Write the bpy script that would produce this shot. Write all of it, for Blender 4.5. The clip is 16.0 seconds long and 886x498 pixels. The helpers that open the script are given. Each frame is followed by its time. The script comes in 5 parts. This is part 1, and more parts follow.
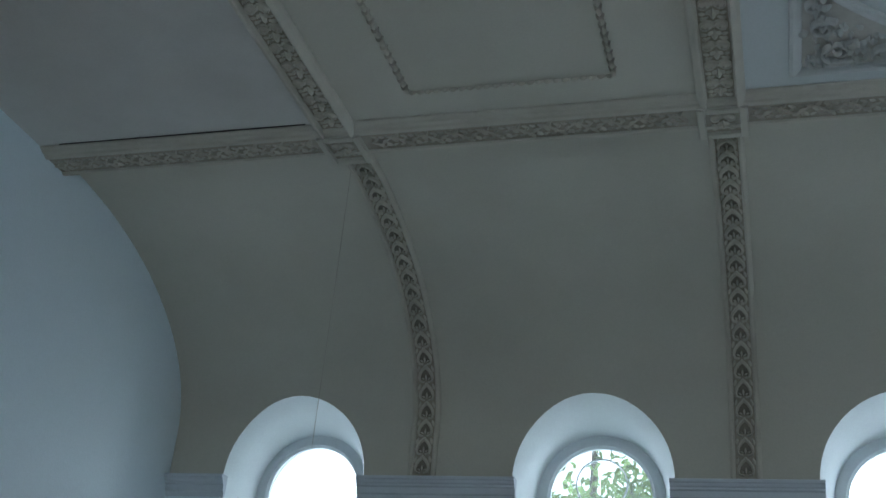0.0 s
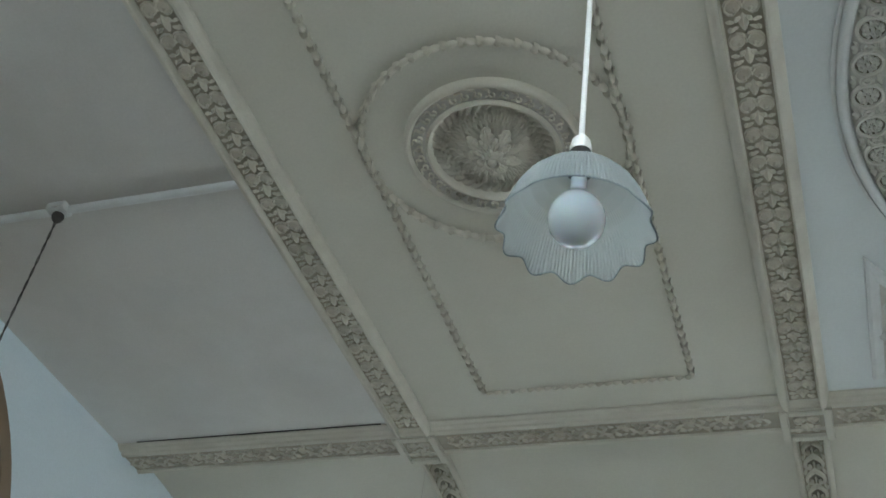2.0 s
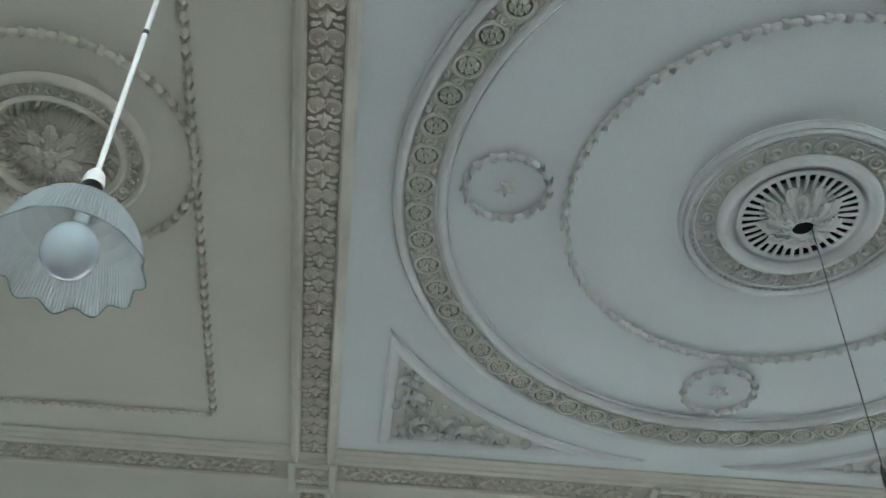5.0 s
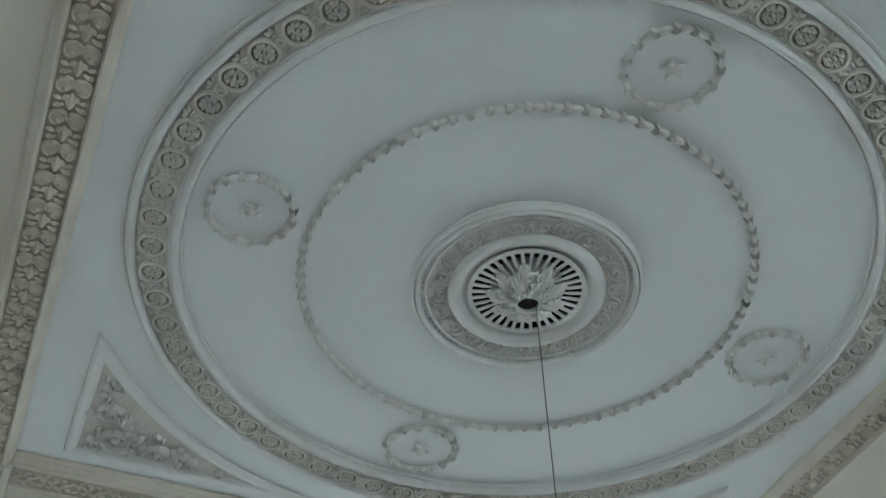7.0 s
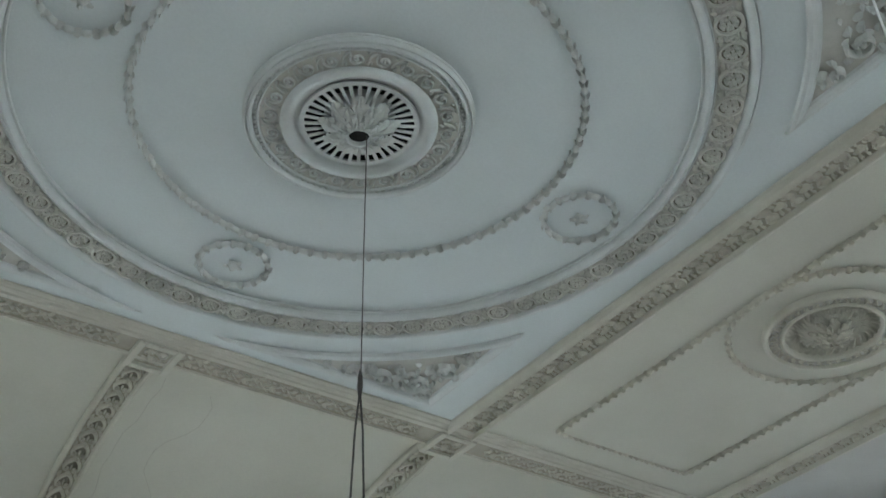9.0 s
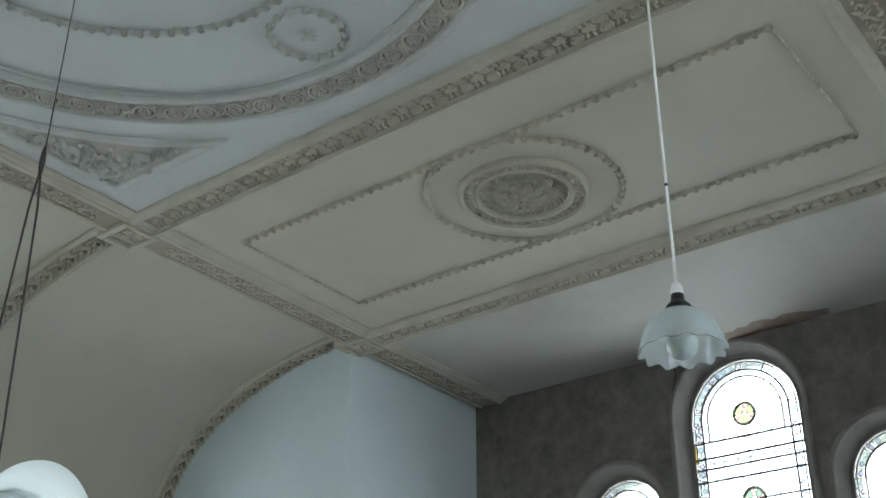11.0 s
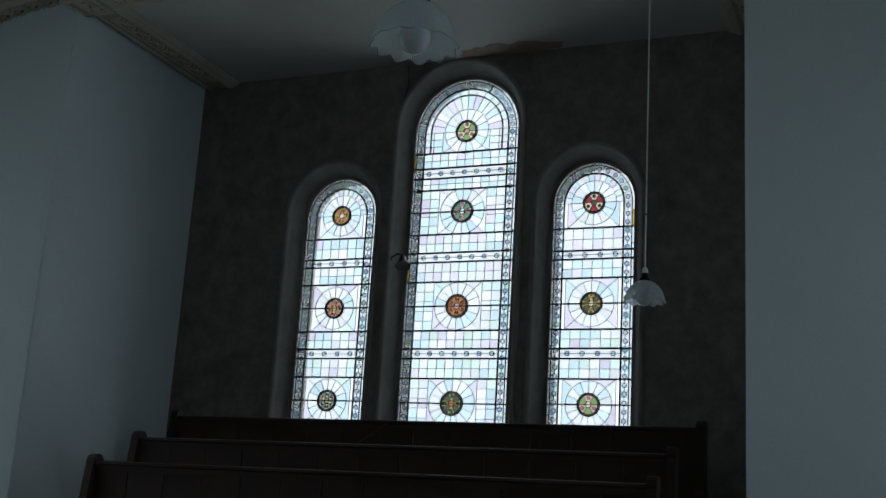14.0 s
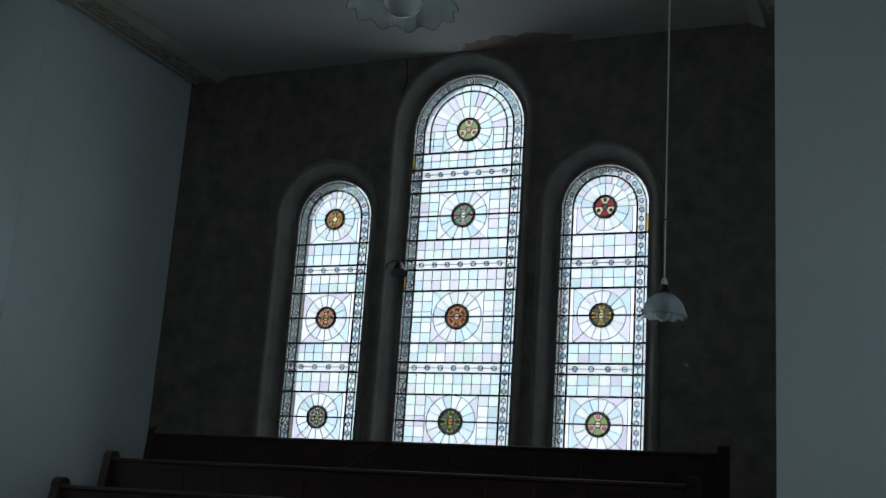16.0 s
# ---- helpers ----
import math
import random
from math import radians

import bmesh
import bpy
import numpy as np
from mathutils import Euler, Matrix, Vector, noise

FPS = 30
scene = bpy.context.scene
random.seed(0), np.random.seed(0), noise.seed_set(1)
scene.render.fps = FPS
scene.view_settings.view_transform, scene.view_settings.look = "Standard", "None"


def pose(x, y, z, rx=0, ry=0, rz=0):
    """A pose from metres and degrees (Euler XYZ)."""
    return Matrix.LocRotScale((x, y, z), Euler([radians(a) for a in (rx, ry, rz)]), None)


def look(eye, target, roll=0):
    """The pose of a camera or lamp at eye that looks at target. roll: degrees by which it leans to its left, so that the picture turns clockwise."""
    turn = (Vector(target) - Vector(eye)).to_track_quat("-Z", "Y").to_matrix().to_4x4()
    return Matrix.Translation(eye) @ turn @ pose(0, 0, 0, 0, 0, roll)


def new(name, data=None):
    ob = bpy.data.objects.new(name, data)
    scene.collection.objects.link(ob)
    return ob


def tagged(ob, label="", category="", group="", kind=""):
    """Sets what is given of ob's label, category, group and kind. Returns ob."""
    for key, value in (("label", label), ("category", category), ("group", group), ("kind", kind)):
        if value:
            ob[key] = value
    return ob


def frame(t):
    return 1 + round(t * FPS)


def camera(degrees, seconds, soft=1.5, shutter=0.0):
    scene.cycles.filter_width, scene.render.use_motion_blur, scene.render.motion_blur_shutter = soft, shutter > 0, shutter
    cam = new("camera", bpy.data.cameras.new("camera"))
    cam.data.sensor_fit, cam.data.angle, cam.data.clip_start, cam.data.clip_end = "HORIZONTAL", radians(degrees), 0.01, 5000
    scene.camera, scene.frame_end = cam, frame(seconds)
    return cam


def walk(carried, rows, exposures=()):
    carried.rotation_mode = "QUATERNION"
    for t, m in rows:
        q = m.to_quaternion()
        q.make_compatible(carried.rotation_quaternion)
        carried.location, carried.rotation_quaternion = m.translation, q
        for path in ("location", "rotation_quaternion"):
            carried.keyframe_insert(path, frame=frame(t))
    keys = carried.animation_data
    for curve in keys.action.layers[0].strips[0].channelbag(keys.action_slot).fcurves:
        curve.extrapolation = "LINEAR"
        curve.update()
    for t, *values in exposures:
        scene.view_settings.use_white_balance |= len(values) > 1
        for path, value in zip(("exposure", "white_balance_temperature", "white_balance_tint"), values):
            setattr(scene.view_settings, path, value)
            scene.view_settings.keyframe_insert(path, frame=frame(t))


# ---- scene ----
cam = camera(42.42, 16.0, 1.5, 0.12)
PATH = [
    (0, (-0.011, -0.010, 1.648), (-0.562, 1.694, 2.539), 5.52),
    (0.5, (-0.014, -0.005, 1.651), (-0.551, 1.642, 2.651), 5.54),
    (1, (-0.032, -0.000, 1.661), (-0.552, 1.578, 2.775), 5.69),
    (1.5, (-0.064, -0.004, 1.662), (-0.601, 1.491, 2.877), 6.56),
    (2, (-0.073, -0.042, 1.668), (-0.692, 1.343, 2.971), 9.21),
    (2.5, (-0.068, -0.119, 1.629), (-0.726, 1.187, 2.993), 11.03),
    (3, (-0.057, -0.147, 1.608), (-0.650, 1.166, 2.996), 9.62),
    (3.5, (-0.036, -0.119, 1.628), (-0.512, 1.235, 3.021), 7.80),
    (4, (-0.011, -0.076, 1.664), (-0.300, 1.329, 3.057), 5.73),
    (4.5, (0.007, -0.082, 1.662), (-0.086, 1.346, 3.060), 3.60),
    (5, (0.033, -0.095, 1.659), (0.147, 1.331, 3.056), 1.60),
    (5.2, (0.042, -0.105, 1.656), (0.232, 1.314, 3.053), 1.02),
    (7.3, (0.033, -0.031, 1.699), (0.606, 1.206, 3.162), -1.69),
    (7.5, (0.029, -0.048, 1.697), (0.616, 1.173, 3.169), -1.96),
    (8, (0.036, -0.052, 1.700), (0.688, 1.155, 3.155), -1.86),
    (8.5, (0.028, -0.053, 1.702), (0.784, 1.192, 3.073), -2.09),
    (9, (-0.003, -0.062, 1.695), (0.910, 1.238, 2.910), -1.48),
    (11.3, (0.050, -0.022, 1.769), (1.516, 0.997, 2.671), 0.57),
    (11.5, (0.061, -0.022, 1.763), (1.572, 0.955, 2.636), 0.79),
    (12, (0.056, -0.032, 1.748), (1.680, 0.834, 2.530), 1.57),
    (12.5, (0.055, -0.031, 1.727), (1.756, 0.765, 2.415), 2.29),
    (13, (0.072, -0.020, 1.714), (1.826, 0.747, 2.294), 3.09),
    (13.5, (0.074, -0.025, 1.701), (1.851, 0.739, 2.208), 3.36),
    (14, (0.066, -0.036, 1.701), (1.855, 0.725, 2.171), 3.46),
    (14.5, (0.074, -0.030, 1.706), (1.864, 0.727, 2.177), 3.52),
    (15, (0.149, 0.001, 1.720), (1.944, 0.749, 2.190), 3.69),
    (15.5, (0.337, 0.081, 1.780), (2.131, 0.828, 2.251), 3.73),
    (16, (0.640, 0.188, 1.869), (2.426, 0.952, 2.346), 3.86),
]
EXPOSURES = [(0, -1.10, 5800, 13), (0.6, -0.30, 6250, 14), (1.5, -0.10, 6550, 14), (5.0, -0.10, 6550, 14), (7.5, -0.10, 6550, 14), (9.0, -0.13, 6550, 14), (11.3, -0.42, 6650, 13), (12.5, -1.67, 6450, 13), (13.5, -2.46, 6200, 11), (16.0, -2.50, 6200, 11)]
walk(cam, [(t, look(eye, target, roll)) for t, eye, target, roll in PATH], EXPOSURES)

# ---------------------------------------------------------------- plan (metres)
H = 5.6                                  # flat ceiling
XA, XB, XC, XD, XE = -2.689, -0.25, 1.99, 4.23, 6.669   # rib lines across the hall
XM = 2.005                               # middle of the great ring
XWEST, XEAST, XGLASS = -4.88, 8.51, 8.68
YC = 3.48                                # centre line of the hall
Y1 = 5.93                                # long rib, and its mirror at 2 * YC - Y1
YQ, ZQ, CA, CB = 6.0, 4.38, 2.295, 1.28  # quarter-ellipse of the cove
YWALL = YQ + CA
ZS = 3.99                                # springing of the side windows, top of the cornice
WIN_X = (-3.78, -1.365, 0.86, 3.1, 5.42)
WIN_R = 0.61
WIN_H = 0.67
ROOF = 6.1
YRET = 6.09                              # return walls of the end recess


def mirror_y(y):
    return 2 * YC - y


# ---------------------------------------------------------------- world and light
world = bpy.data.worlds.new("sky")
scene.world = world
world.use_nodes = True
wn = world.node_tree.nodes
sky = wn.new("ShaderNodeTexSky")
sky.sky_type = "NISHITA"
sky.sun_disc = False
sky.sun_elevation, sky.sun_rotation = radians(50), radians(200)
world.node_tree.links.new(sky.outputs[0], wn["Background"].inputs[0])
wn["Background"].inputs[1].default_value = 0.12


def sky_lamp(name, m, sx, sy, watts, colour):
    data = bpy.data.lights.new(name, "AREA")
    data.shape, data.size, data.size_y, data.energy, data.color = "RECTANGLE", sx, sy, watts, colour
    ob = new(name, data)
    ob.matrix_world = m
    return ob


SKY_GLOW = 6.8                           # overcast sky as seen through the panes
NORTH_W, SOUTH_W, EAST_W = 155, 190, 200
for x in WIN_X:
    sky_lamp("window_daylight", look((x, 9.7, 4.0), (x, 0, 1.0)), 1.5, 3.2, NORTH_W, (0.93, 0.98, 1.0))
    sky_lamp("window_daylight", look((x, mirror_y(9.7), 4.0), (x, 9, 1.0)), 1.5, 3.2, SOUTH_W, (0.93, 0.98, 1.0))
sky_lamp("window_daylight", look((9.9, 3.46, 5.4), (6.5, 3.46, 1.6)), 5.0, 3.6, EAST_W, (0.95, 0.99, 1.0))


# ---------------------------------------------------------------- materials
def nodes_of(name):
    m = bpy.data.materials.new(name)
    m.use_nodes = True
    return m, m.node_tree.nodes, m.node_tree.links, m.node_tree.nodes["Principled BSDF"]


def surface(name, colour, stain, rough=0.8, scale=1.5, grain=60.0, bump=0.15, spread=(0.42, 0.7), amount=0.6, per_piece=0.0, metal=0.0):
    """Paint, plaster, wood or stone: a base colour, stains of a second colour at two scales, fine relief."""
    m, n, l, b = nodes_of(name)
    tc = n.new("ShaderNodeTexCoord")
    big, fine, ramp, mix, bmp = (n.new("ShaderNode" + k) for k in ("TexNoise", "TexNoise", "ValToRGB", "Mix", "Bump"))
    for t, s, d in ((big, scale, 6.0), (fine, grain, 4.0)):
        t.inputs["Scale"].default_value, t.inputs["Detail"].default_value = s, d
        l.new(tc.outputs["Object"], t.inputs["Vector"])
    big.inputs["Roughness"].default_value = 0.62
    ramp.color_ramp.elements[0].position, ramp.color_ramp.elements[1].position = spread
    ramp.color_ramp.elements[1].color = (amount, amount, amount, 1)
    l.new(big.outputs["Fac"], ramp.inputs[0])
    mix.data_type = "RGBA"
    mix.inputs[6].default_value, mix.inputs[7].default_value = (*colour, 1), (*stain, 1)
    l.new(ramp.outputs[0], mix.inputs[0])
    out = mix.outputs[2]
    hsv = n.new("ShaderNodeHueSaturation")
    l.new(out, hsv.inputs["Color"])
    vary = n.new("ShaderNodeMapRange")
    vary.inputs["To Min"].default_value, vary.inputs["To Max"].default_value = 0.94, 1.06
    l.new(fine.outputs["Fac"], vary.inputs["Value"])
    if per_piece:
        info, piece, mul = n.new("ShaderNodeObjectInfo"), n.new("ShaderNodeMapRange"), n.new("ShaderNodeMath")
        piece.inputs["To Min"].default_value, piece.inputs["To Max"].default_value = 1 - per_piece, 1 + per_piece
        l.new(info.outputs["Random"], piece.inputs["Value"])
        mul.operation = "MULTIPLY"
        l.new(piece.outputs[0], mul.inputs[0])
        l.new(vary.outputs[0], mul.inputs[1])
        l.new(mul.outputs[0], hsv.inputs["Value"])
    else:
        l.new(vary.outputs[0], hsv.inputs["Value"])
    l.new(hsv.outputs[0], b.inputs["Base Color"])
    b.inputs["Roughness"].default_value, b.inputs["Metallic"].default_value = rough, metal
    bmp.inputs["Strength"].default_value, bmp.inputs["Distance"].default_value = bump, 0.01
    l.new(fine.outputs["Fac"], bmp.inputs["Height"])
    l.new(bmp.outputs[0], b.inputs["Normal"])
    return m


def pane_glass(name, tint, clear=0.7):
    """Leaded window glass: lets tinted daylight through, part of it scattered."""
    m, n, l, b = nodes_of(name)
    info, hsv, noise_t = n.new("ShaderNodeObjectInfo"), n.new("ShaderNodeHueSaturation"), n.new("ShaderNodeTexNoise")
    vary, clearb, soft, mix, gloss, top = (n.new("ShaderNode" + k) for k in ("MapRange", "BsdfTransparent", "BsdfTranslucent", "MixShader", "BsdfGlossy", "MixShader"))
    vary.inputs["To Min"].default_value, vary.inputs["To Max"].default_value = 0.8, 1.0
    l.new(info.outputs["Random"], vary.inputs["Value"])
    hsv.inputs["Color"].default_value = (*tint, 1)
    l.new(vary.outputs[0], hsv.inputs["Value"])
    l.new(hsv.outputs[0], clearb.inputs["Color"])
    l.new(hsv.outputs[0], soft.inputs["Color"])
    mix.inputs[0].default_value = 1 - clear
    l.new(clearb.outputs[0], mix.inputs[1])
    l.new(soft.outputs[0], mix.inputs[2])
    gloss.inputs["Roughness"].default_value = 0.08
    top.inputs[0].default_value = 0.05
    l.new(mix.outputs[0], top.inputs[1])
    l.new(gloss.outputs[0], top.inputs[2])
    l.new(top.outputs[0], n["Material Output"].inputs["Surface"])
    n.remove(b)
    return m


CREAM = surface("cream_plaster", (0.545, 0.522, 0.445), (0.455, 0.428, 0.355), scale=0.9, amount=0.5)
PALE = surface("pale_blue_plaster", (0.60, 0.632, 0.628), (0.53, 0.552, 0.54), scale=1.1, amount=0.5)
WHITE = surface("white_plaster", (0.58, 0.565, 0.53), (0.40, 0.38, 0.345), scale=0.55, amount=0.6)
WALLBLUE = surface("pale_blue_wall_paint", (0.72, 0.81, 0.86), (0.65, 0.74, 0.79), scale=0.7, amount=0.5, rough=0.6)
REVEAL = surface("white_reveal_paint", (0.85, 0.90, 0.91), (0.78, 0.83, 0.84), scale=2.0, rough=0.6)
MOULD = surface("cream_moulding", (0.57, 0.54, 0.46), (0.42, 0.385, 0.315), scale=3.0, grain=90)
MOULDPALE = surface("pale_moulding", (0.61, 0.625, 0.615), (0.47, 0.46, 0.43), scale=3.0, grain=90)
# flat dark brown put in for the shade inside pierced relief
PIT = surface("shade_brown_hollow", (0.22, 0.195, 0.155), (0.13, 0.115, 0.09), scale=6.0, grain=90)
# browner than the relief: dirt and undercut shade put into one colour
GROUND = surface("brown_shaded_ground", (0.39, 0.35, 0.285), (0.25, 0.218, 0.168), scale=5.0, grain=90)
RELIEF = surface("cream_relief", (0.57, 0.535, 0.45), (0.42, 0.38, 0.31), scale=6.0, grain=110, per_piece=0.08)
RINGRELIEF = surface("beige_relief", (0.58, 0.56, 0.505), (0.44, 0.415, 0.36), scale=6.0, grain=110, per_piece=0.08)
BANDBED = surface("beige_ornament_bed", (0.52, 0.50, 0.455), (0.38, 0.355, 0.31), scale=5.0, grain=100)
RELIEFPALE = surface("pale_relief", (0.58, 0.585, 0.56), (0.43, 0.41, 0.375), scale=6.0, grain=110, per_piece=0.04)
DARKWALL = surface("dark_bare_render", (0.26, 0.236, 0.21), (0.10, 0.090, 0.082), scale=7.0, grain=30, bump=0.6, amount=0.8, spread=(0.30, 0.72))
PATCH = surface("bare_brown_plaster", (0.36, 0.27, 0.22), (0.18, 0.12, 0.09), scale=6.0, grain=30, bump=0.5)
STONE = surface("grey_stone_moulding", (0.30, 0.28, 0.26), (0.16, 0.15, 0.14), scale=4.0, grain=50, bump=0.3)
CORNICE = surface("grey_cornice_paint", (0.62, 0.66, 0.70), (0.52, 0.56, 0.60), scale=3.0)
WOOD = surface("dark_stained_wood", (0.034, 0.012, 0.007), (0.015, 0.006, 0.004), rough=0.68, scale=5.0, grain=45, bump=0.12, amount=0.9)
BROWN = surface("brown_arch_paint", (0.30, 0.22, 0.15), (0.24, 0.17, 0.11), rough=0.55, scale=2.0)
FLOORWOOD = surface("worn_floor_boards", (0.10, 0.065, 0.042), (0.06, 0.038, 0.024), rough=0.5, scale=3.0, grain=40)
# black put in for the unlit depth of openings and joints
VOID = surface("unlit_black", (0.012, 0.011, 0.010), (0.006, 0.006, 0.006), scale=10)
LEAD = surface("window_lead", (0.030, 0.032, 0.036), (0.015, 0.016, 0.018), rough=0.55, scale=20, metal=0.3)
FRAME = surface("grey_window_frame", (0.70, 0.75, 0.78), (0.60, 0.65, 0.68), scale=4.0, rough=0.5)
BLACKP = surface("black_bakelite", (0.018, 0.017, 0.017), (0.03, 0.028, 0.026), rough=0.35, scale=20)
WHITEP = surface("white_plastic", (0.90, 0.90, 0.89), (0.84, 0.84, 0.82), rough=0.35, scale=20)
CABLE = surface("dark_cable", (0.05, 0.045, 0.04), (0.09, 0.08, 0.07), rough=0.6, scale=40)


# ---------------------------------------------------------------- mesh helpers
def mesh_of(bm, name, mats, smooth=False):
    bmesh.ops.recalc_face_normals(bm, faces=bm.faces[:])
    if smooth:
        for e in bm.edges:
            if len(e.link_faces) == 2 and e.calc_face_angle(0.0) > 0.75:
                e.smooth = False
    me = bpy.data.meshes.new(name)
    bm.to_mesh(me)
    bm.free()
    for m in mats if isinstance(mats, (list, tuple)) else (mats,):
        me.materials.append(m)
    if smooth:
        me.polygons.foreach_set("use_smooth", [True] * len(me.polygons))
    return me


def part(name, bm, material, parent=None, label="", smooth=False):
    ob = new(name, mesh_of(bm, name, material, smooth) if isinstance(bm, bmesh.types.BMesh) else bm)
    if parent:
        ob.parent = parent
    return tagged(ob, label)


def thing(name, label, category, group="", at=(0, 0, 0)):
    ob = new(name)
    ob.location = at
    ob.empty_display_size = 0.1
    return tagged(ob, label, category, group)


def structure(ob, label="", category=""):
    return tagged(ob, label, category, kind="structure")


def box(bm, lo, hi, mat=0):
    v = [bm.verts.new((x, y, z)) for z in (lo[2], hi[2]) for y in (lo[1], hi[1]) for x in (lo[0], hi[0])]
    for f in ((0, 1, 3, 2), (4, 5, 7, 6), (0, 1, 5, 4), (2, 3, 7, 6), (0, 2, 6, 4), (1, 3, 7, 5)):
        bm.faces.new([v[i] for i in f]).material_index = mat
    return v


def bevelled_box(bm, lo, hi, r=0.01, mat=0):
    one = bmesh.new()
    box(one, lo, hi)
    bmesh.ops.bevel(one, geom=one.edges[:], offset=r, segments=2, affect="EDGES", profile=0.5)
    me = bpy.data.meshes.new("tmp")
    one.to_mesh(me)
    one.free()
    first = len(bm.faces)
    bm.from_mesh(me)
    bm.faces.ensure_lookup_table()
    for f in bm.faces[first:]:
        f.material_index = mat
    bpy.data.meshes.remove(me)


def sweep(bm, stations, profile, closed=False, caps=True, mat=0, mats=None):
    """Carry a 2D profile (a, b) along stations (P, U, V): vertex = P + a U + b V."""
    rows = [[bm.verts.new(Vector(p) + Vector(u) * a + Vector(v) * b) for a, b in profile] for p, u, v in stations]
    pairs = list(zip(rows, rows[1:])) + ([(rows[-1], rows[0])] if closed else [])
    for r0, r1 in pairs:
        for k in range(len(profile) - 1):
            f = bm.faces.new((r0[k], r0[k + 1], r1[k + 1], r1[k]))
            f.material_index = mats[k] if mats else mat
    if caps and not closed:
        for r in (rows[0], rows[-1]):
            bm.faces.new(r).material_index = mat
    return rows


def ring_stations(cx, cy, z, r, n, a0=0.0, a1=2 * math.pi):
    """Stations on a level circle; U points outward, V down."""
    closed = abs(a1 - a0 - 2 * math.pi) < 1e-6
    return [((cx + r * math.cos(a), cy + r * math.sin(a), z), (math.cos(a), math.sin(a), 0), (0, 0, -1))
            for a in (a0 + (a1 - a0) * k / (n if closed else n - 1) for k in range(n))]


def tube(bm, pts, r, seg=6, r_end=None, mat=0):
    pts = [Vector(p) for p in pts]
    rows = []
    for k, p in enumerate(pts):
        d = (pts[min(k + 1, len(pts) - 1)] - pts[max(k - 1, 0)]).normalized()
        up = Vector((0, 0, 1)) if abs(d.z) < 0.9 else Vector((1, 0, 0))
        u = d.cross(up).normalized()
        v = d.cross(u).normalized()
        rr = r if r_end is None else r + (r_end - r) * k / (len(pts) - 1)
        rows.append([bm.verts.new(p + (u * math.cos(2 * math.pi * s / seg) + v * math.sin(2 * math.pi * s / seg)) * rr) for s in range(seg)])
    for r0, r1 in zip(rows, rows[1:]):
        for s in range(seg):
            bm.faces.new((r0[s], r0[(s + 1) % seg], r1[(s + 1) % seg], r1[s])).material_index = mat
    for row in (rows[0], rows[-1]):
        bm.faces.new(row).material_index = mat


def cord(name, pts, r, material, parent, label="", seg=8):
    bm = bmesh.new()
    tube(bm, pts, r, seg)
    return part(name, bm, material, parent, label, True)


def strip(bm, pts, r, h):
    """A raised half-round strip in the u, v plane, standing h out along w; it tapers at its end."""
    pts = [Vector((p[0], p[1], 0)) for p in pts]
    rows = []
    for k, p in enumerate(pts):
        d = (pts[min(k + 1, len(pts) - 1)] - pts[max(k - 1, 0)]).normalized()
        s = Vector((-d.y, d.x, 0))
        t = 1 - 0.45 * k / (len(pts) - 1)
        rows.append([bm.verts.new(p + s * r * t * a + Vector((0, 0, h * b * (0.6 + 0.4 * t)))) for a, b in ((-1, -0.2), (-0.7, 0.75), (0, 1), (0.7, 0.75), (1, -0.2))])
    for r0, r1 in zip(rows, rows[1:]):
        for s in range(4):
            bm.faces.new((r0[s], r0[s + 1], r1[s + 1], r1[s]))
    bm.faces.new(rows[0])
    bm.faces.new(rows[-1])


def leaf(bm, u, v, ang, length, width, h):
    """A small domed leaf in the u, v plane with a raised middle."""
    c, s = math.cos(ang), math.sin(ang)
    out = ((0, 0), (0.25, 0.75), (0.55, 1.0), (0.85, 0.55), (1.0, 0.0), (0.85, -0.55), (0.55, -1.0), (0.25, -0.75))
    rim = [bm.verts.new((u + length * a * c - width / 2 * b * s, v + length * a * s + width / 2 * b * c, -0.002)) for a, b in out]
    top = [bm.verts.new((u + length * a * c, v + length * a * s, h * q)) for a, q in ((0.2, 0.75), (0.55, 1.0), (0.85, 0.6))]
    a, b, d = top
    for f in ((rim[0], rim[1], a), (rim[1], rim[2], b, a), (rim[2], rim[3], d, b), (rim[3], rim[4], d), (rim[4], rim[5], d), (rim[5], rim[6], b, d), (rim[6], rim[7], a, b), (rim[7], rim[0], a)):
        bm.faces.new(f)


def dome(bm, u, v, r, h, n=8):
    rows = [[bm.verts.new((u + r * q * math.cos(2 * math.pi * k / n), v + r * q * math.sin(2 * math.pi * k / n), h * w)) for k in range(n)] for q, w in ((1, -0.1), (0.85, 0.6))]
    top = bm.verts.new((u, v, h))
    for k in range(n):
        bm.faces.new((rows[0][k], rows[0][(k + 1) % n], rows[1][(k + 1) % n], rows[1][k]))
        bm.faces.new((rows[1][k], rows[1][(k + 1) % n], top))


def arc_pts(u, v, r, a0, a1, n=8, r1=None):
    return [(u + (r + ((r1 or r) - r) * k / n) * math.cos(a0 + (a1 - a0) * k / n), v + (r + ((r1 or r) - r) * k / n) * math.sin(a0 + (a1 - a0) * k / n)) for k in range(n + 1)]


def ring_strip(bm, u, v, r, w, h, n=14):
    rows = [[bm.verts.new((u + (r + a * w) * math.cos(2 * math.pi * k / n), v + (r + a * w) * math.sin(2 * math.pi * k / n), b * h)) for a, b in ((-1, -0.1), (-0.6, 0.9), (0.6, 0.9), (1, -0.1))] for k in range(n)]
    for k in range(n):
        for s in range(3):
            bm.faces.new((rows[k][s], rows[k][s + 1], rows[(k + 1) % n][s + 1], rows[(k + 1) % n][s]))


